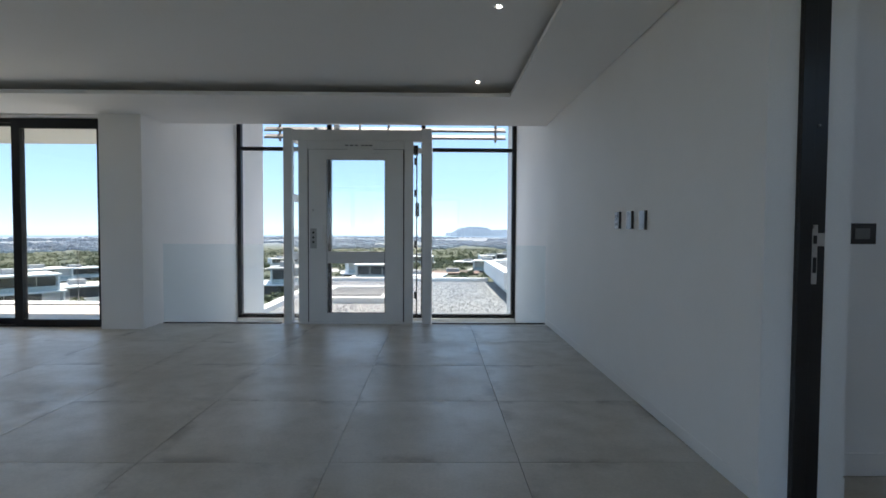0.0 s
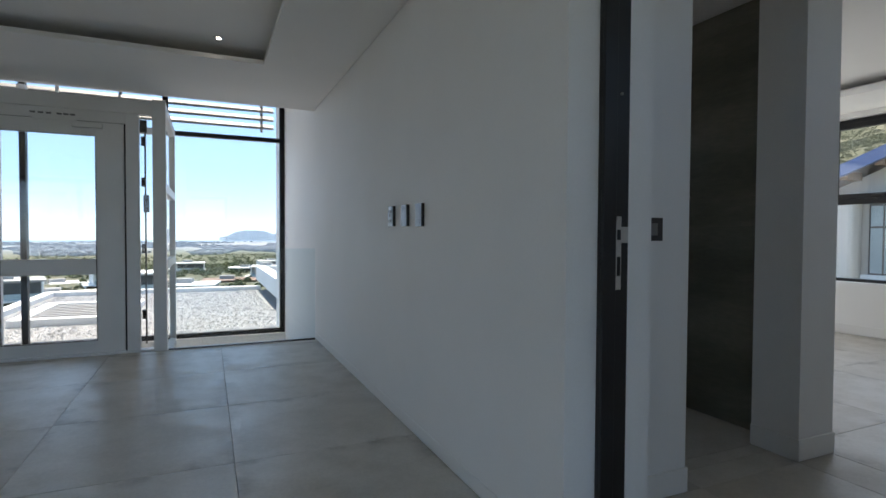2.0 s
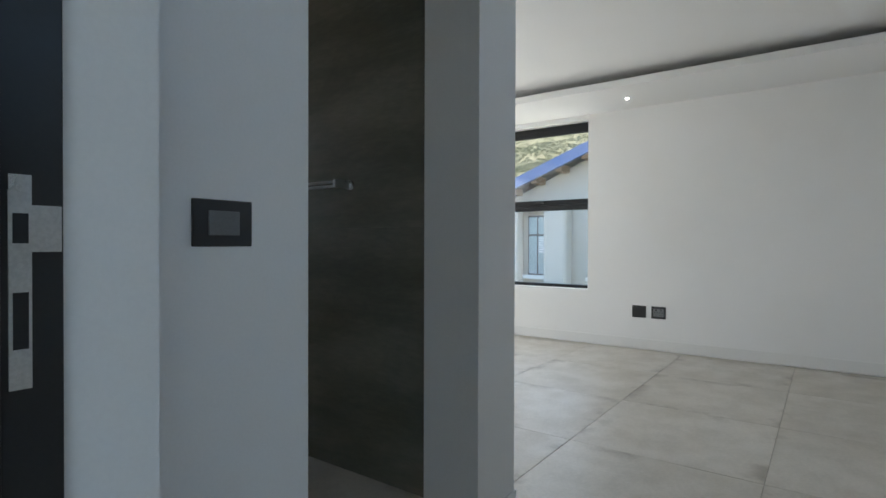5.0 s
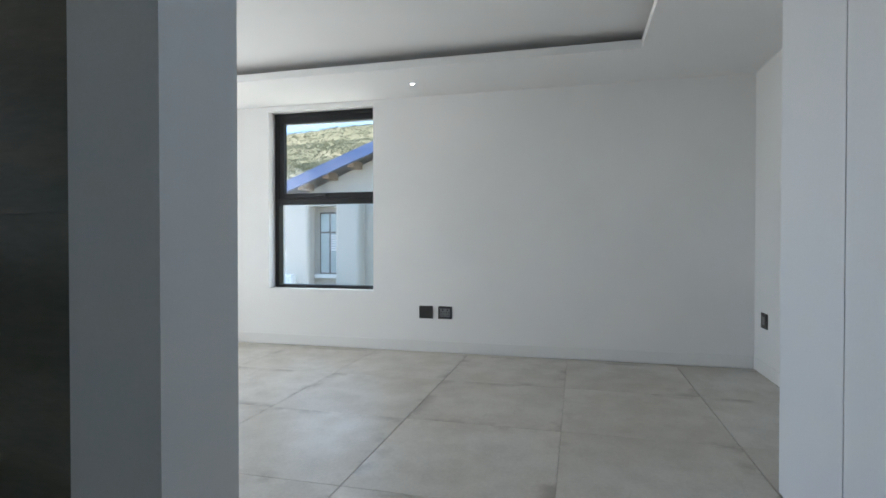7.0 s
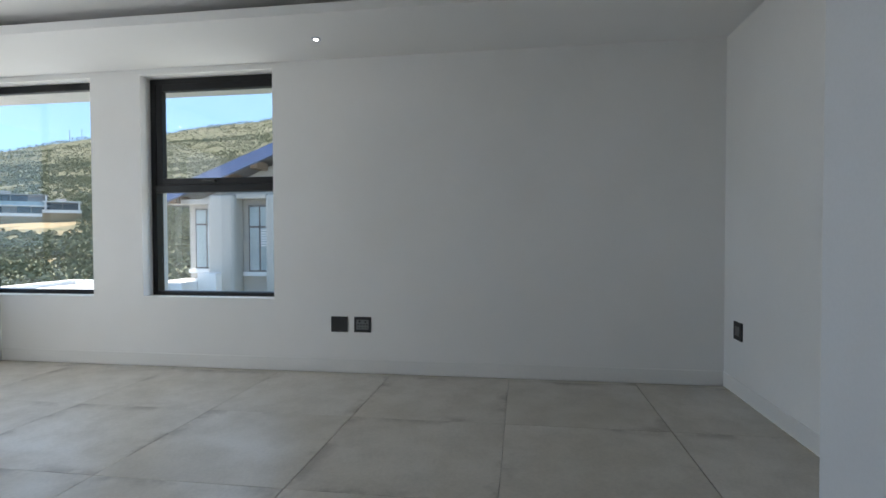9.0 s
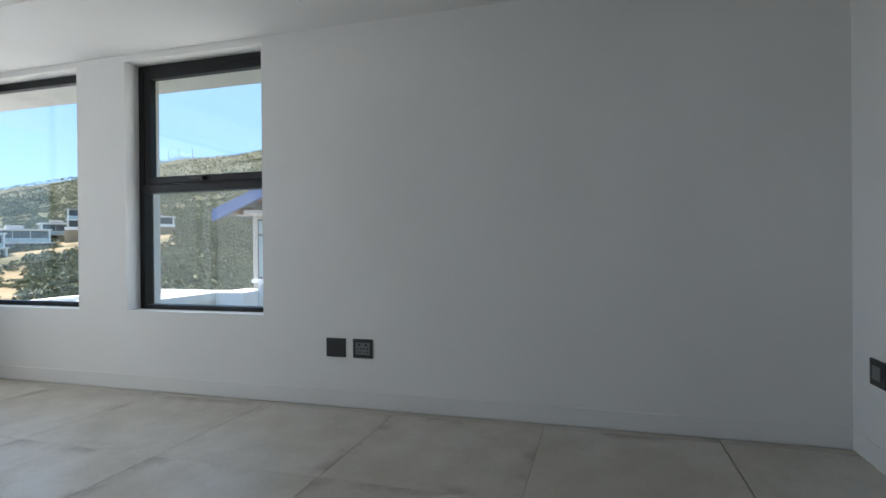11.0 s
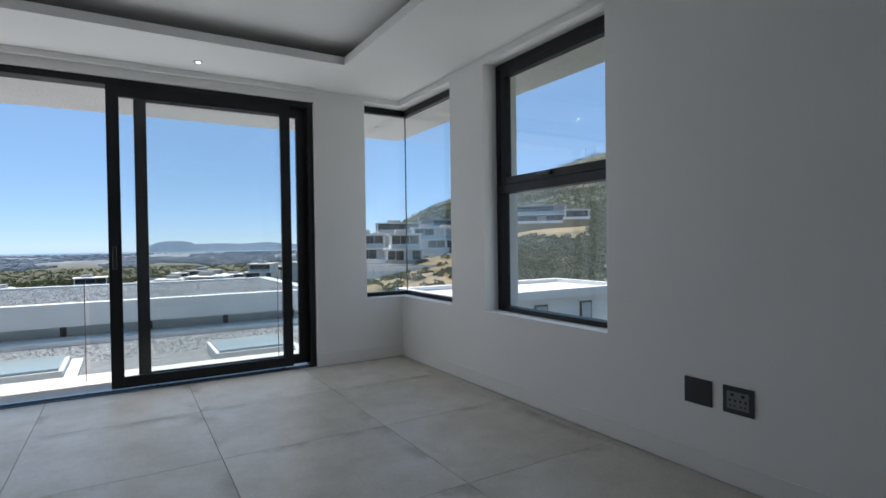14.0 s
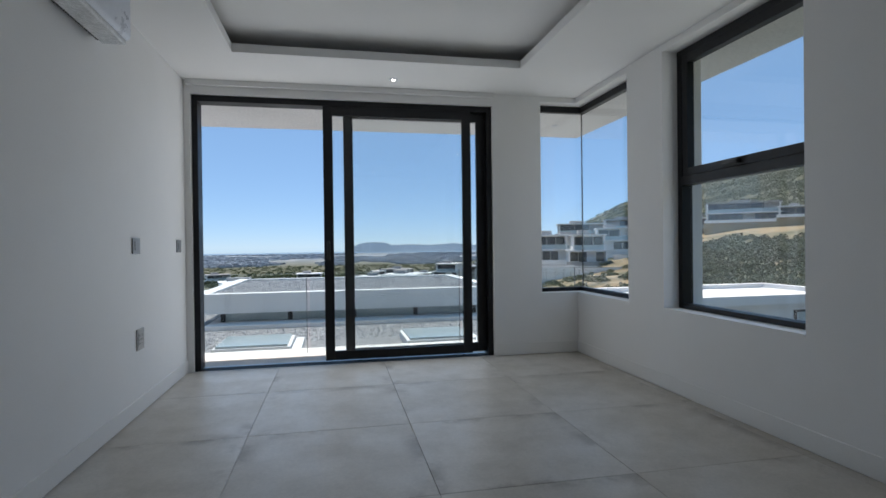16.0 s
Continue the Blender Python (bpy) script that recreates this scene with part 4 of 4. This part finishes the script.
tagged(part("backdrop", bm, HAZE), "hills far beyond the plain, tinted hazy blue", "hills", kind="structure")


# ---- scrub, tree belts and town ----
def clump(verts, faces, x, y, z, r, h, n, rnd):
    """A ragged clump of crossing leaf blades round a centre."""
    for k in range(n):
        u, v = rnd.uniform(0, 6.283), rnd.random() ** 0.6
        cx, cy = x + r * v * math.cos(u), y + r * v * math.sin(u)
        cz = z + h * rnd.uniform(0.1, 1.0) * math.sqrt(max(0.05, 1 - v * v))
        s, a, t = rnd.uniform(0.2, 0.38) * r, rnd.uniform(0, 6.283), rnd.uniform(-0.5, 1.0)
        dx, dy = math.cos(a) * s, math.sin(a) * s
        b = len(verts)
        verts.extend(((cx - dx, cy - dy, cz - 0.2 * s), (cx + dx, cy + dy, cz - 0.1 * s), (cx - dy * 0.8 * t, cy + dx * 0.8 * t, cz + 0.75 * s), (cx + dy * 0.5, cy - dx * 0.5, cz + 0.35 * s)))
        faces.extend(((b, b + 1, b + 2), (b, b + 3, b + 1)))


def scatter(name, mat, label, category, seed, zones):
    rnd = random.Random(seed)
    verts, faces = [], []
    for az0, az1, r0, r1, count, size, blades in zones:
        for k in range(count):
            az = rnd.uniform(az0, az1)
            r = r0 * (r1 / r0) ** rnd.random()
            x, y = on_polar(r, az)
            if 34 < az < 47 and 128 < r < 160 and noise.noise((x * 0.06, y * 0.06, 5.0)) > -0.35:
                continue
            if -3 < x < 12 and y < 21 or 12 < x < 34 and -6 < y < 20.5:
                continue
            if noise.noise((x * 0.03, y * 0.03, seed)) < (-0.62 if az > 34 else -0.3):
                continue
            s = size * rnd.uniform(0.6, 1.5)
            clump(verts, faces, x, y, ground_z(x, y) - 0.1 * s, s, s * rnd.uniform(0.7, 1.2), blades, rnd)
    me = bpy.data.meshes.new(name)
    me.from_pydata(verts, [], faces)
    me.materials.append(mat)
    return tagged(new(name, me), label, category, kind="stuff")


scatter("scrub", LEAF, "dense grey-green scrub bushes covering the hillside", "scrub", 11,
        ((20, 36, 34, 105, 260, 0.6, 44), (34, 75, 24, 60, 1700, 0.7, 95), (36, 80, 55, 150, 5200, 0.85, 44), (34, 96, 140, 420, 15000, 1.1, 18), (26, 98, 360, 740, 23000, 1.6, 8)))
scatter("tree_belt", TREE_LEAF, "dark green belts of trees on the lower plain", "trees", 12,
        ((-46, 22, 75, 190, 330, 1.1, 44), (-45, 26, 190, 330, 520, 1.9, 26), (-45, 22, 300, 620, 2400, 2.8, 16), (-45, 22, 600, 1350, 7500, 3.4, 10)))
rng = random.Random(21)
verts, faces = [], []
for k in range(9000):
    az, r = rng.uniform(-48, 20), 1350 * (3550 / 1350) ** rng.random()
    if noise.noise((az * 0.15, r * 0.002, 8.0)) < -0.15:
        continue
    x, y = on_polar(r, az)
    z, w, d, h = ground_z(x, y), rng.uniform(4, 11) * (1 + r / 2600), rng.uniform(4, 9), rng.uniform(2.5, 6)
    b = len(verts)
    verts.extend([(x + i * w / 2, y + j * d / 2, z + q) for q in (-3, h) for i, j in ((-1, -1), (1, -1), (1, 1), (-1, 1))])
    faces.extend([(b + 4, b + 5, b + 6, b + 7), (b, b + 1, b + 5, b + 4), (b + 1, b + 2, b + 6, b + 5), (b + 2, b + 3, b + 7, b + 6), (b + 3, b, b + 4, b + 7)])
me = bpy.data.meshes.new("town")
me.from_pydata(verts, [], faces)
# bluish, low-contrast wall colours include the haze of distance
me.materials.append(surface("haze-tinted far town walls", (0.27, 0.30, 0.33), (0.46, 0.48, 0.50), 0.01, (0.9, 1.0), fine=0.3, relief=0, island=0.3, spec=0.1))
tagged(new("town", me), "far-off town of small pale houses on the plain", "town", kind="stuff")


# ---- masts on the ridge ----
for az in (46.4, 47.3, 48.5):
    x, y = on_polar(715, az)
    z = ground_z(x, y)
    m = thing("mast", "thin grey radio mast on the ridge", "mast", (x, y, z - 3), "ridge masts")
    bm = bmesh.new()
    tube(bm, (x, y, z - 3), (x, y, z + 11), 0.4, 8, 0.2)
    part("pole", bm, GREY_OUT, m)
    bx("crossarm", (x - 1.0, x + 1.0, y - 0.2, y + 0.2, z + 9, z + 9.5), GREY_OUT, m)


# ---- houses ----
def modern_house(az, r, w, d, storeys, turn, mat, label, elev, bays=4, set_back=0.0, h1=2.9, base=None):
    """A flat-roofed house: stacked storeys with overhanging slabs, window bands split into panes, posts, a plinth and a terrace wall."""
    x, y = on_polar(r, az)
    z = 1.1 + r * math.tan(radians(elev))
    h = thing("house", label, "house", (x, y, z))
    h.rotation_euler[2] = radians(turn)
    h["at"] = (0, 0, 0)
    bx("plinth", (-w / 2 - 0.4, w / 2 + 0.4, -d / 2 - 1.2, d / 2, -9.0, 0.0), base or mat, h)
    bx("terrace_wall", (-w / 2 - 0.4, w / 2 + 0.4, -d / 2 - 1.25, -d / 2 - 1.0, 0.0, 0.75), PLASTER_OUT if int(az * 2) % 2 else GREY_OUT, h)
    for s in range(storeys):
        zs, inset = h1 * s, set_back * s
        x0, x1 = -w / 2 + inset, w / 2 - 0.4 * inset
        bx("wall", (x0, x1, -d / 2 + 1.7, d / 2, zs, zs + h1 - 0.26), mat, h)
        bx("roof_slab", (x0 - 0.35, x1 + 0.35, -d / 2 - 0.4 + 0.5 * s, d / 2 + 0.3, zs + h1 - 0.26, zs + h1), PLASTER_OUT if (s + int(az)) % 2 else mat, h, "flat slab edge")
        n = max(2, bays - s)
        pitch = (x1 - x0 - 0.6) / n
        for k in range(n):
            if (k * 7 + s * 3 + int(abs(az) * 3)) % 5 == 1:
                continue
            a = x0 + 0.3 + pitch * k
            zb = zs + (0.05 if (k + s) % 3 else 0.75)
            wdw = bx("window", (a + 0.06, a + pitch - 0.06, -d / 2 + 1.64, -d / 2 + 1.71, zb, zs + 2.45), CHARCOAL, h)
            bx("pane", (a + 0.13, a + pitch / 2 - 0.04, -d / 2 + 1.625, -d / 2 + 1.645, zb + 0.07, zs + 2.38), DARK_GLASS, wdw)
            bx("pane", (a + pitch / 2 + 0.04, a + pitch - 0.13, -d / 2 + 1.625, -d / 2 + 1.645, zb + 0.07, zs + 2.38), DARK_GLASS, wdw)
        for xx in (x0, x1 - 0.28):
            bx("fin_wall", (xx, xx + 0.28, -d / 2 - 0.3 + 0.5 * s, -d / 2 + 1.699, zs, zs + h1 - 0.26), PLASTER_OUT, h)
        if s:
            bx("balustrade", (x0 + 0.281, x1 - 0.281, -d / 2 - 0.25 + 0.5 * s, -d / 2 - 0.21 + 0.5 * s, zs + 0.001, zs + 0.9), SKY_GLASS, h, "glass balcony balustrade")
    bx("roof_box", (-w * 0.2, w * 0.08, 0, d * 0.3, h1 * storeys, h1 * storeys + 0.9), GREY_OUT, h)
    return h


# on the slope, and round the corner of the hill
modern_house(41.7, 165, 17, 11, 2, -45, GREY_OUT, "two-storey grey house with wide glass on the slope", 1.75, 6, 0.0, 2.7, EARTH)
modern_house(45.8, 163, 7, 9, 1, -48, GREY_OUT, "plain grey outbuilding beside the hillside house", 2.1, 2, base=EARTH)
for az, r, w, st, mat, el in ((23.6, 112, 7, 2, PLASTER_OUT, -2.0), (25.6, 118, 9, 2, PLASTER_OUT, -2.0), (27.4, 106, 7, 2, PLASTER_OUT, -2.2), (29.9, 135, 9, 2, PLASTER_OUT, -0.9), (32.2, 140, 10, 2, PLASTER_OUT, -0.9),
                              (35.2, 150, 11, 2, PLASTER_OUT, -0.4), (26.6, 160, 14, 2, GREY_OUT, 0.0), (31.0, 175, 14, 2, GREY_OUT, 0.5), (38.0, 170, 10, 2, CREAM, 0.4), (21.0, 190, 15, 2, GREY_OUT, -1.3)):
    modern_house(az, r, w, 9, st, -az + 6, mat, "modern flat-roofed house with slabs, balconies and dark glass", el, 4, 0.8)
# retaining walls with a wire fence below the corner houses
for az, r, w, el in ((23.5, 97, 9.5, -2.25), (28.5, 93, 8.5, -2.5), (33.2, 112, 12.0, -1.2)):
    x, y = on_polar(r, az)
    wall = thing("retaining_wall", "long pale plastered retaining wall with a wire fence", "garden wall", (x, y, 1.1 + r * math.tan(radians(el))), "slope walls")
    wall.rotation_euler[2] = radians(-az + 4)
    wall["at"] = (0, 0, 0)
    bx("wall", (-w / 2, w / 2, -0.15, 0.15, -6.0, 0.0), PLASTER_OUT, wall)
    bx("coping", (-w / 2 - 0.05, w / 2 + 0.05, -0.2, 0.2, 0.001, 0.08), GREY_OUT, wall)
    for k in range(int(w / 1.5) + 1):
        bx("fence_post", (-w / 2 + 1.5 * k, -w / 2 + 1.5 * k + 0.06, -1.6, -1.54, -6.0, -0.35), GREY_OUT, wall)
    for z in (-0.45, -0.85, -1.25):
        bx("fence_wire", (-w / 2, w / 2, -1.58, -1.56, z, z + 0.03), GREY_OUT, wall)
# down on the plain
for k, (az, r, w, mat, el) in enumerate(((-21, 150, 12, PLASTER_OUT, -6.3), (-25.5, 190, 14, CREAM, -5.2), (-30.5, 160, 15, GREY_OUT, -6.2), (-35, 210, 12, PLASTER_OUT, -5.0), (-13, 180, 13, GREY_OUT, -5.2),
                                         (-9.5, 150, 11, PLASTER_OUT, -5.6), (-6, 190, 12, PLASTER_OUT, -4.8), (-2.5, 230, 12, CREAM, -4.2), (0.8, 150, 13, BROWN_OUT, -5.6), (4.6, 165, 12, CREAM, -5.2), (2.8, 240, 13, PLASTER_OUT, -4.0),
                                         (7.0, 215, 12, GREY_OUT, -4.0), (9.8, 240, 13, PLASTER_OUT, -3.6), (12.5, 200, 10, PLASTER_OUT, -3.6), (15.0, 215, 15, GREY_OUT, -3.0), (17.8, 180, 13, GREY_OUT, -2.8),
                                         (5.5, 300, 15, PLASTER_OUT, -3.2), (-40, 118, 11, PLASTER_OUT, -6.6), (-35.5, 128, 10, GREY_OUT, -6.2), (-31.5, 104, 10, PLASTER_OUT, -7.0), (-26, 112, 11, CREAM, -6.8), (-17.5, 104, 10, GREY_OUT, -7.0), (-14, 120, 10, PLASTER_OUT, -6.6), (-8.5, 108, 10, PLASTER_OUT, -6.6), (-3.5, 118, 11, GREY_OUT, -6.2), (7.6, 128, 10, PLASTER_OUT, -5.6), (10.6, 150, 11, GREY_OUT, -4.8), (-38, 165, 12, PLASTER_OUT, -5.4), (-20, 205, 12, CREAM, -4.8), (-17, 260, 15, PLASTER_OUT, -4.2), (-28, 300, 16, PLASTER_OUT, -3.9), (-11.5, 310, 14, GREY_OUT, -3.7))):
    modern_house(az, r, w, 9, 1 + (k * 5) % 2, -az + (k * 37) % 40 - 20, mat, "flat-roofed house down the slope with pale slab edges" if mat is not BROWN_OUT else "brown brick flat-roofed house down the slope", el, 4, 1.5)

# neighbouring house with the blue gable
nb = thing("house", "cream neighbouring house with a blue-edged gable roof", "house", (24, 9, -5))
bm = bmesh.new()
box(bm, 22.0, 30.0, 3.6, 14.5, -6.0, 2.3)
vs = [bm.verts.new(c) for c in ((22.0, 3.6, 2.3), (22.0, 14.5, 2.3), (22.0, 9.05, 4.62), (30.0, 3.6, 2.3), (30.0, 14.5, 2.3), (30.0, 9.05, 4.62))]
for f in ((0, 2, 1), (3, 4, 5), (0, 3, 5, 2), (1, 2, 5, 4)):
    bm.faces.new([vs[i] for i in f])
part("wall", bm, CREAM, nb)


def slanted(name, a, b, x0, x1, thick, mat, parent, label=""):
    """A board between x0 and x1 along the slope from a to b, given as (y, z)."""
    bm = bmesh.new()
    ps = []
    for x in (x0, x1):
        for (y, z), dz in ((a, 0), (b, 0), (b, thick), (a, thick)):
            ps.append(bm.verts.new((x, y, z + dz)))
    for f in ((0, 1, 2, 3), (7, 6, 5, 4), (0, 4, 5, 1), (1, 5, 6, 2), (2, 6, 7, 3), (3, 7, 4, 0)):
        bm.faces.new([ps[i] for i in f])
    return part(name, bm, mat, parent, label)


slanted("roof", (15.5, 2.28), (9.05, 4.75), 21.2, 30.5, 0.14, ROOF_GREY, nb)
slanted("roof", (9.05, 4.75), (2.6, 2.28), 21.2, 30.5, 0.14, ROOF_GREY, nb)
slanted("fascia", (15.5, 2.08), (9.05, 4.55), 21.05, 21.199, 0.40, BLUE_TRIM, nb, "blue painted barge board")
slanted("fascia", (9.05, 4.55), (2.6, 2.08), 21.05, 21.199, 0.40, BLUE_TRIM, nb, "blue painted barge board")
for y in (14.6, 13.6, 12.6, 11.6, 10.6, 9.6):
    zt = 4.75 - (y - 9.05) * 0.383
    bx("rafter", (21.2, 22.0, y - 0.12, y + 0.12, zt - 0.32, zt - 0.06), TIMBER, nb)
for y0, y1, z0, z1 in ((11.35, 12.2, -0.1, 2.25), (13.35, 14.25, 0.0, 2.15), (8.6, 9.6, -0.1, 2.25)):
    w = bx("window", (21.93, 22.02, y0, y1, z0, z1), BRONZE, nb)
    mid = (y0 + y1) / 2
    for a, b in ((y0 + 0.05, mid - 0.03), (mid + 0.03, y1 - 0.05)):
        bx("pane", (21.915, 21.935, a, b, z0 + 0.06, z0 + 1.55), SKY_GLASS, w)
        bx("pane", (21.915, 21.935, a, b, z0 + 1.62, z1 - 0.06), SKY_GLASS, w)
    bx("window_sill", (21.75, 22.0, y0 - 0.15, y1 + 0.15, z0 - 0.14, z0 - 0.001), PLASTER_OUT, nb)
    bm = bmesh.new()
    for k in range(7):
        box(bm, 21.90, 21.914, y0 + 0.08, mid - 0.05, z0 + 0.9 + 0.09 * k, z0 + 0.95 + 0.09 * k)
    part("shutter", bm, PLASTER_OUT, w)
for y0, y1 in ((12.40, 13.42), (10.35, 11.30)):
    bx("pilaster", (21.35, 21.998, y0, y1, -6.0, 2.6), CREAM, nb, "thick rounded plaster pier", 0.12)
bx("lintel", (21.45, 21.997, 11.301, 12.399, 2.45, 2.62), CREAM, nb, bevel=0.02)
bx("lintel", (21.45, 21.997, 13.421, 14.9, 2.28, 2.45), CREAM, nb, bevel=0.02)

nb = thing("house", "white flat-roofed neighbouring building below the windows", "house", (17.5, 17.4, -5))
bx("wall", (14.2, 21.0, 14.9, 18.4, -6.0, -0.63), PLASTER_OUT, nb)
bm = bmesh.new()
for d in ((14.0, 21.2, 14.7, 14.95, -0.63, -0.37), (14.0, 21.2, 18.3, 18.6, -0.63, -0.37), (14.0, 14.25, 14.95, 18.3, -0.63, -0.37), (20.95, 21.2, 14.95, 18.3, -0.63, -0.37), (14.25, 20.95, 14.95, 18.3, -0.63, -0.51)):
    box(bm, *d)
part("parapet", bm, PLASTER_OUT, nb)
for x in (15.1, 16.9, 18.8):
    w = bx("window", (x, x + 0.5, 14.84, 14.91, -2.2, -0.82), CHARCOAL, nb)
    bx("pane", (x + 0.05, x + 0.45, 14.82, 14.842, -2.15, -0.87), SKY_GLASS, w)
bx("step_wall", (20.2, 21.9, 13.6, 14.69, -6.0, -0.35), PLASTER_OUT, nb, bevel=0.02)
bx("step_wall", (21.0, 21.95, 12.9, 13.59, -6.0, -0.1), PLASTER_OUT, nb, bevel=0.02)


# ---- floor tiles ----
PITCH, JOINT = 0.961, 0.0022
TX, TY = 1.868, 4.665
REGIONS = [(-5.6, EX, -1.6, NY - 0.051), (EX, 3.20, 2.31, 3.29), (3.20, 4.475, 1.785, 3.55), (4.475, 4.752, 1.785, 3.55), (3.685, 4.475, 3.55, 3.80), (3.45, 4.672, 3.80, 6.9),
           (4.752, BX1, 1.785, BY1), (6.13, BX1, BY0, 1.785), (4.985, 7.775, BY1, 7.45)]
floor = structure("floor", [(-5.6, EX, -1.6, NY - 0.05, -0.25, -0.0085), (EX, 3.2, 2.29, 3.29, -0.25, -0.0085), (3.20, BX1, BY0, 3.55, -0.25, -0.0085), (3.45, 4.70, 3.55, 6.9, -0.25, -0.0085), (4.70, BX1, 3.55, 7.45, -0.25, -0.0085)],
                  GROUT, "pale cement-look porcelain tile floor with thin joints", "floor")
tile_meshes = {}


def tile_mesh(w, d):
    key = (round(w, 3), round(d, 3))
    if key not in tile_meshes:
        bm = bmesh.new()
        hx, hy, c = w / 2, d / 2, 0.0015
        rings = [[bm.verts.new((sx * (hx - i), sy * (hy - i), z)) for sx, sy in ((-1, -1), (1, -1), (1, 1), (-1, 1))] for i, z in ((0, -0.008), (0, -c), (c, 0))]
        for a, b in zip(rings, rings[1:]):
            for k in range(4):
                bm.faces.new((a[k], a[(k + 1) % 4], b[(k + 1) % 4], b[k]))
        bm.faces.new(rings[2])
        tile_meshes[key] = mesh_of("tile", bm, FLOOR_TILE)
    return tile_meshes[key]


def cut(lo, hi, origin):
    k = math.floor((lo - origin) / PITCH)
    out = []
    while origin + k * PITCH < hi - 0.002:
        a, b = max(lo, origin + k * PITCH), min(hi, origin + (k + 1) * PITCH)
        if b - a > 0.012:
            out.append((a, b))
        k += 1
    return out


for x0, x1, y0, y1 in REGIONS:
    for a0, a1 in cut(x0, x1, TX):
        for b0, b1 in cut(y0, y1, TY):
            g = JOINT / 2
            ob = new("tile", tile_mesh(a1 - a0 - 2 * g, b1 - b0 - 2 * g))
            ob.parent = floor
            ob.location = ((a0 + a1) / 2, (b0 + b1) / 2, 0)

# bathroom wall tiles
for b0, b1 in ((3.806, 5.6), (5.6, 6.9)):
    for c0 in (0.0, 1.2, 2.4):
        c1 = min(2.52, c0 + 1.2)
        key = ("w", round(b1 - b0, 3), round(c1 - c0, 3))
        if key not in tile_meshes:
            bm = bmesh.new()
            box(bm, -0.010, 0.0, -(b1 - b0) / 2 + 0.0008, (b1 - b0) / 2 - 0.0008, -(c1 - c0) / 2 + 0.0008, (c1 - c0) / 2 - 0.0008)
            tile_meshes[key] = mesh_of("tile", bm, BATH_TILE)
        ob = new("tile", tile_meshes[key])
        ob.parent = bath
        ob.location = (4.672, (b0 + b1) / 2, (c0 + c1) / 2)
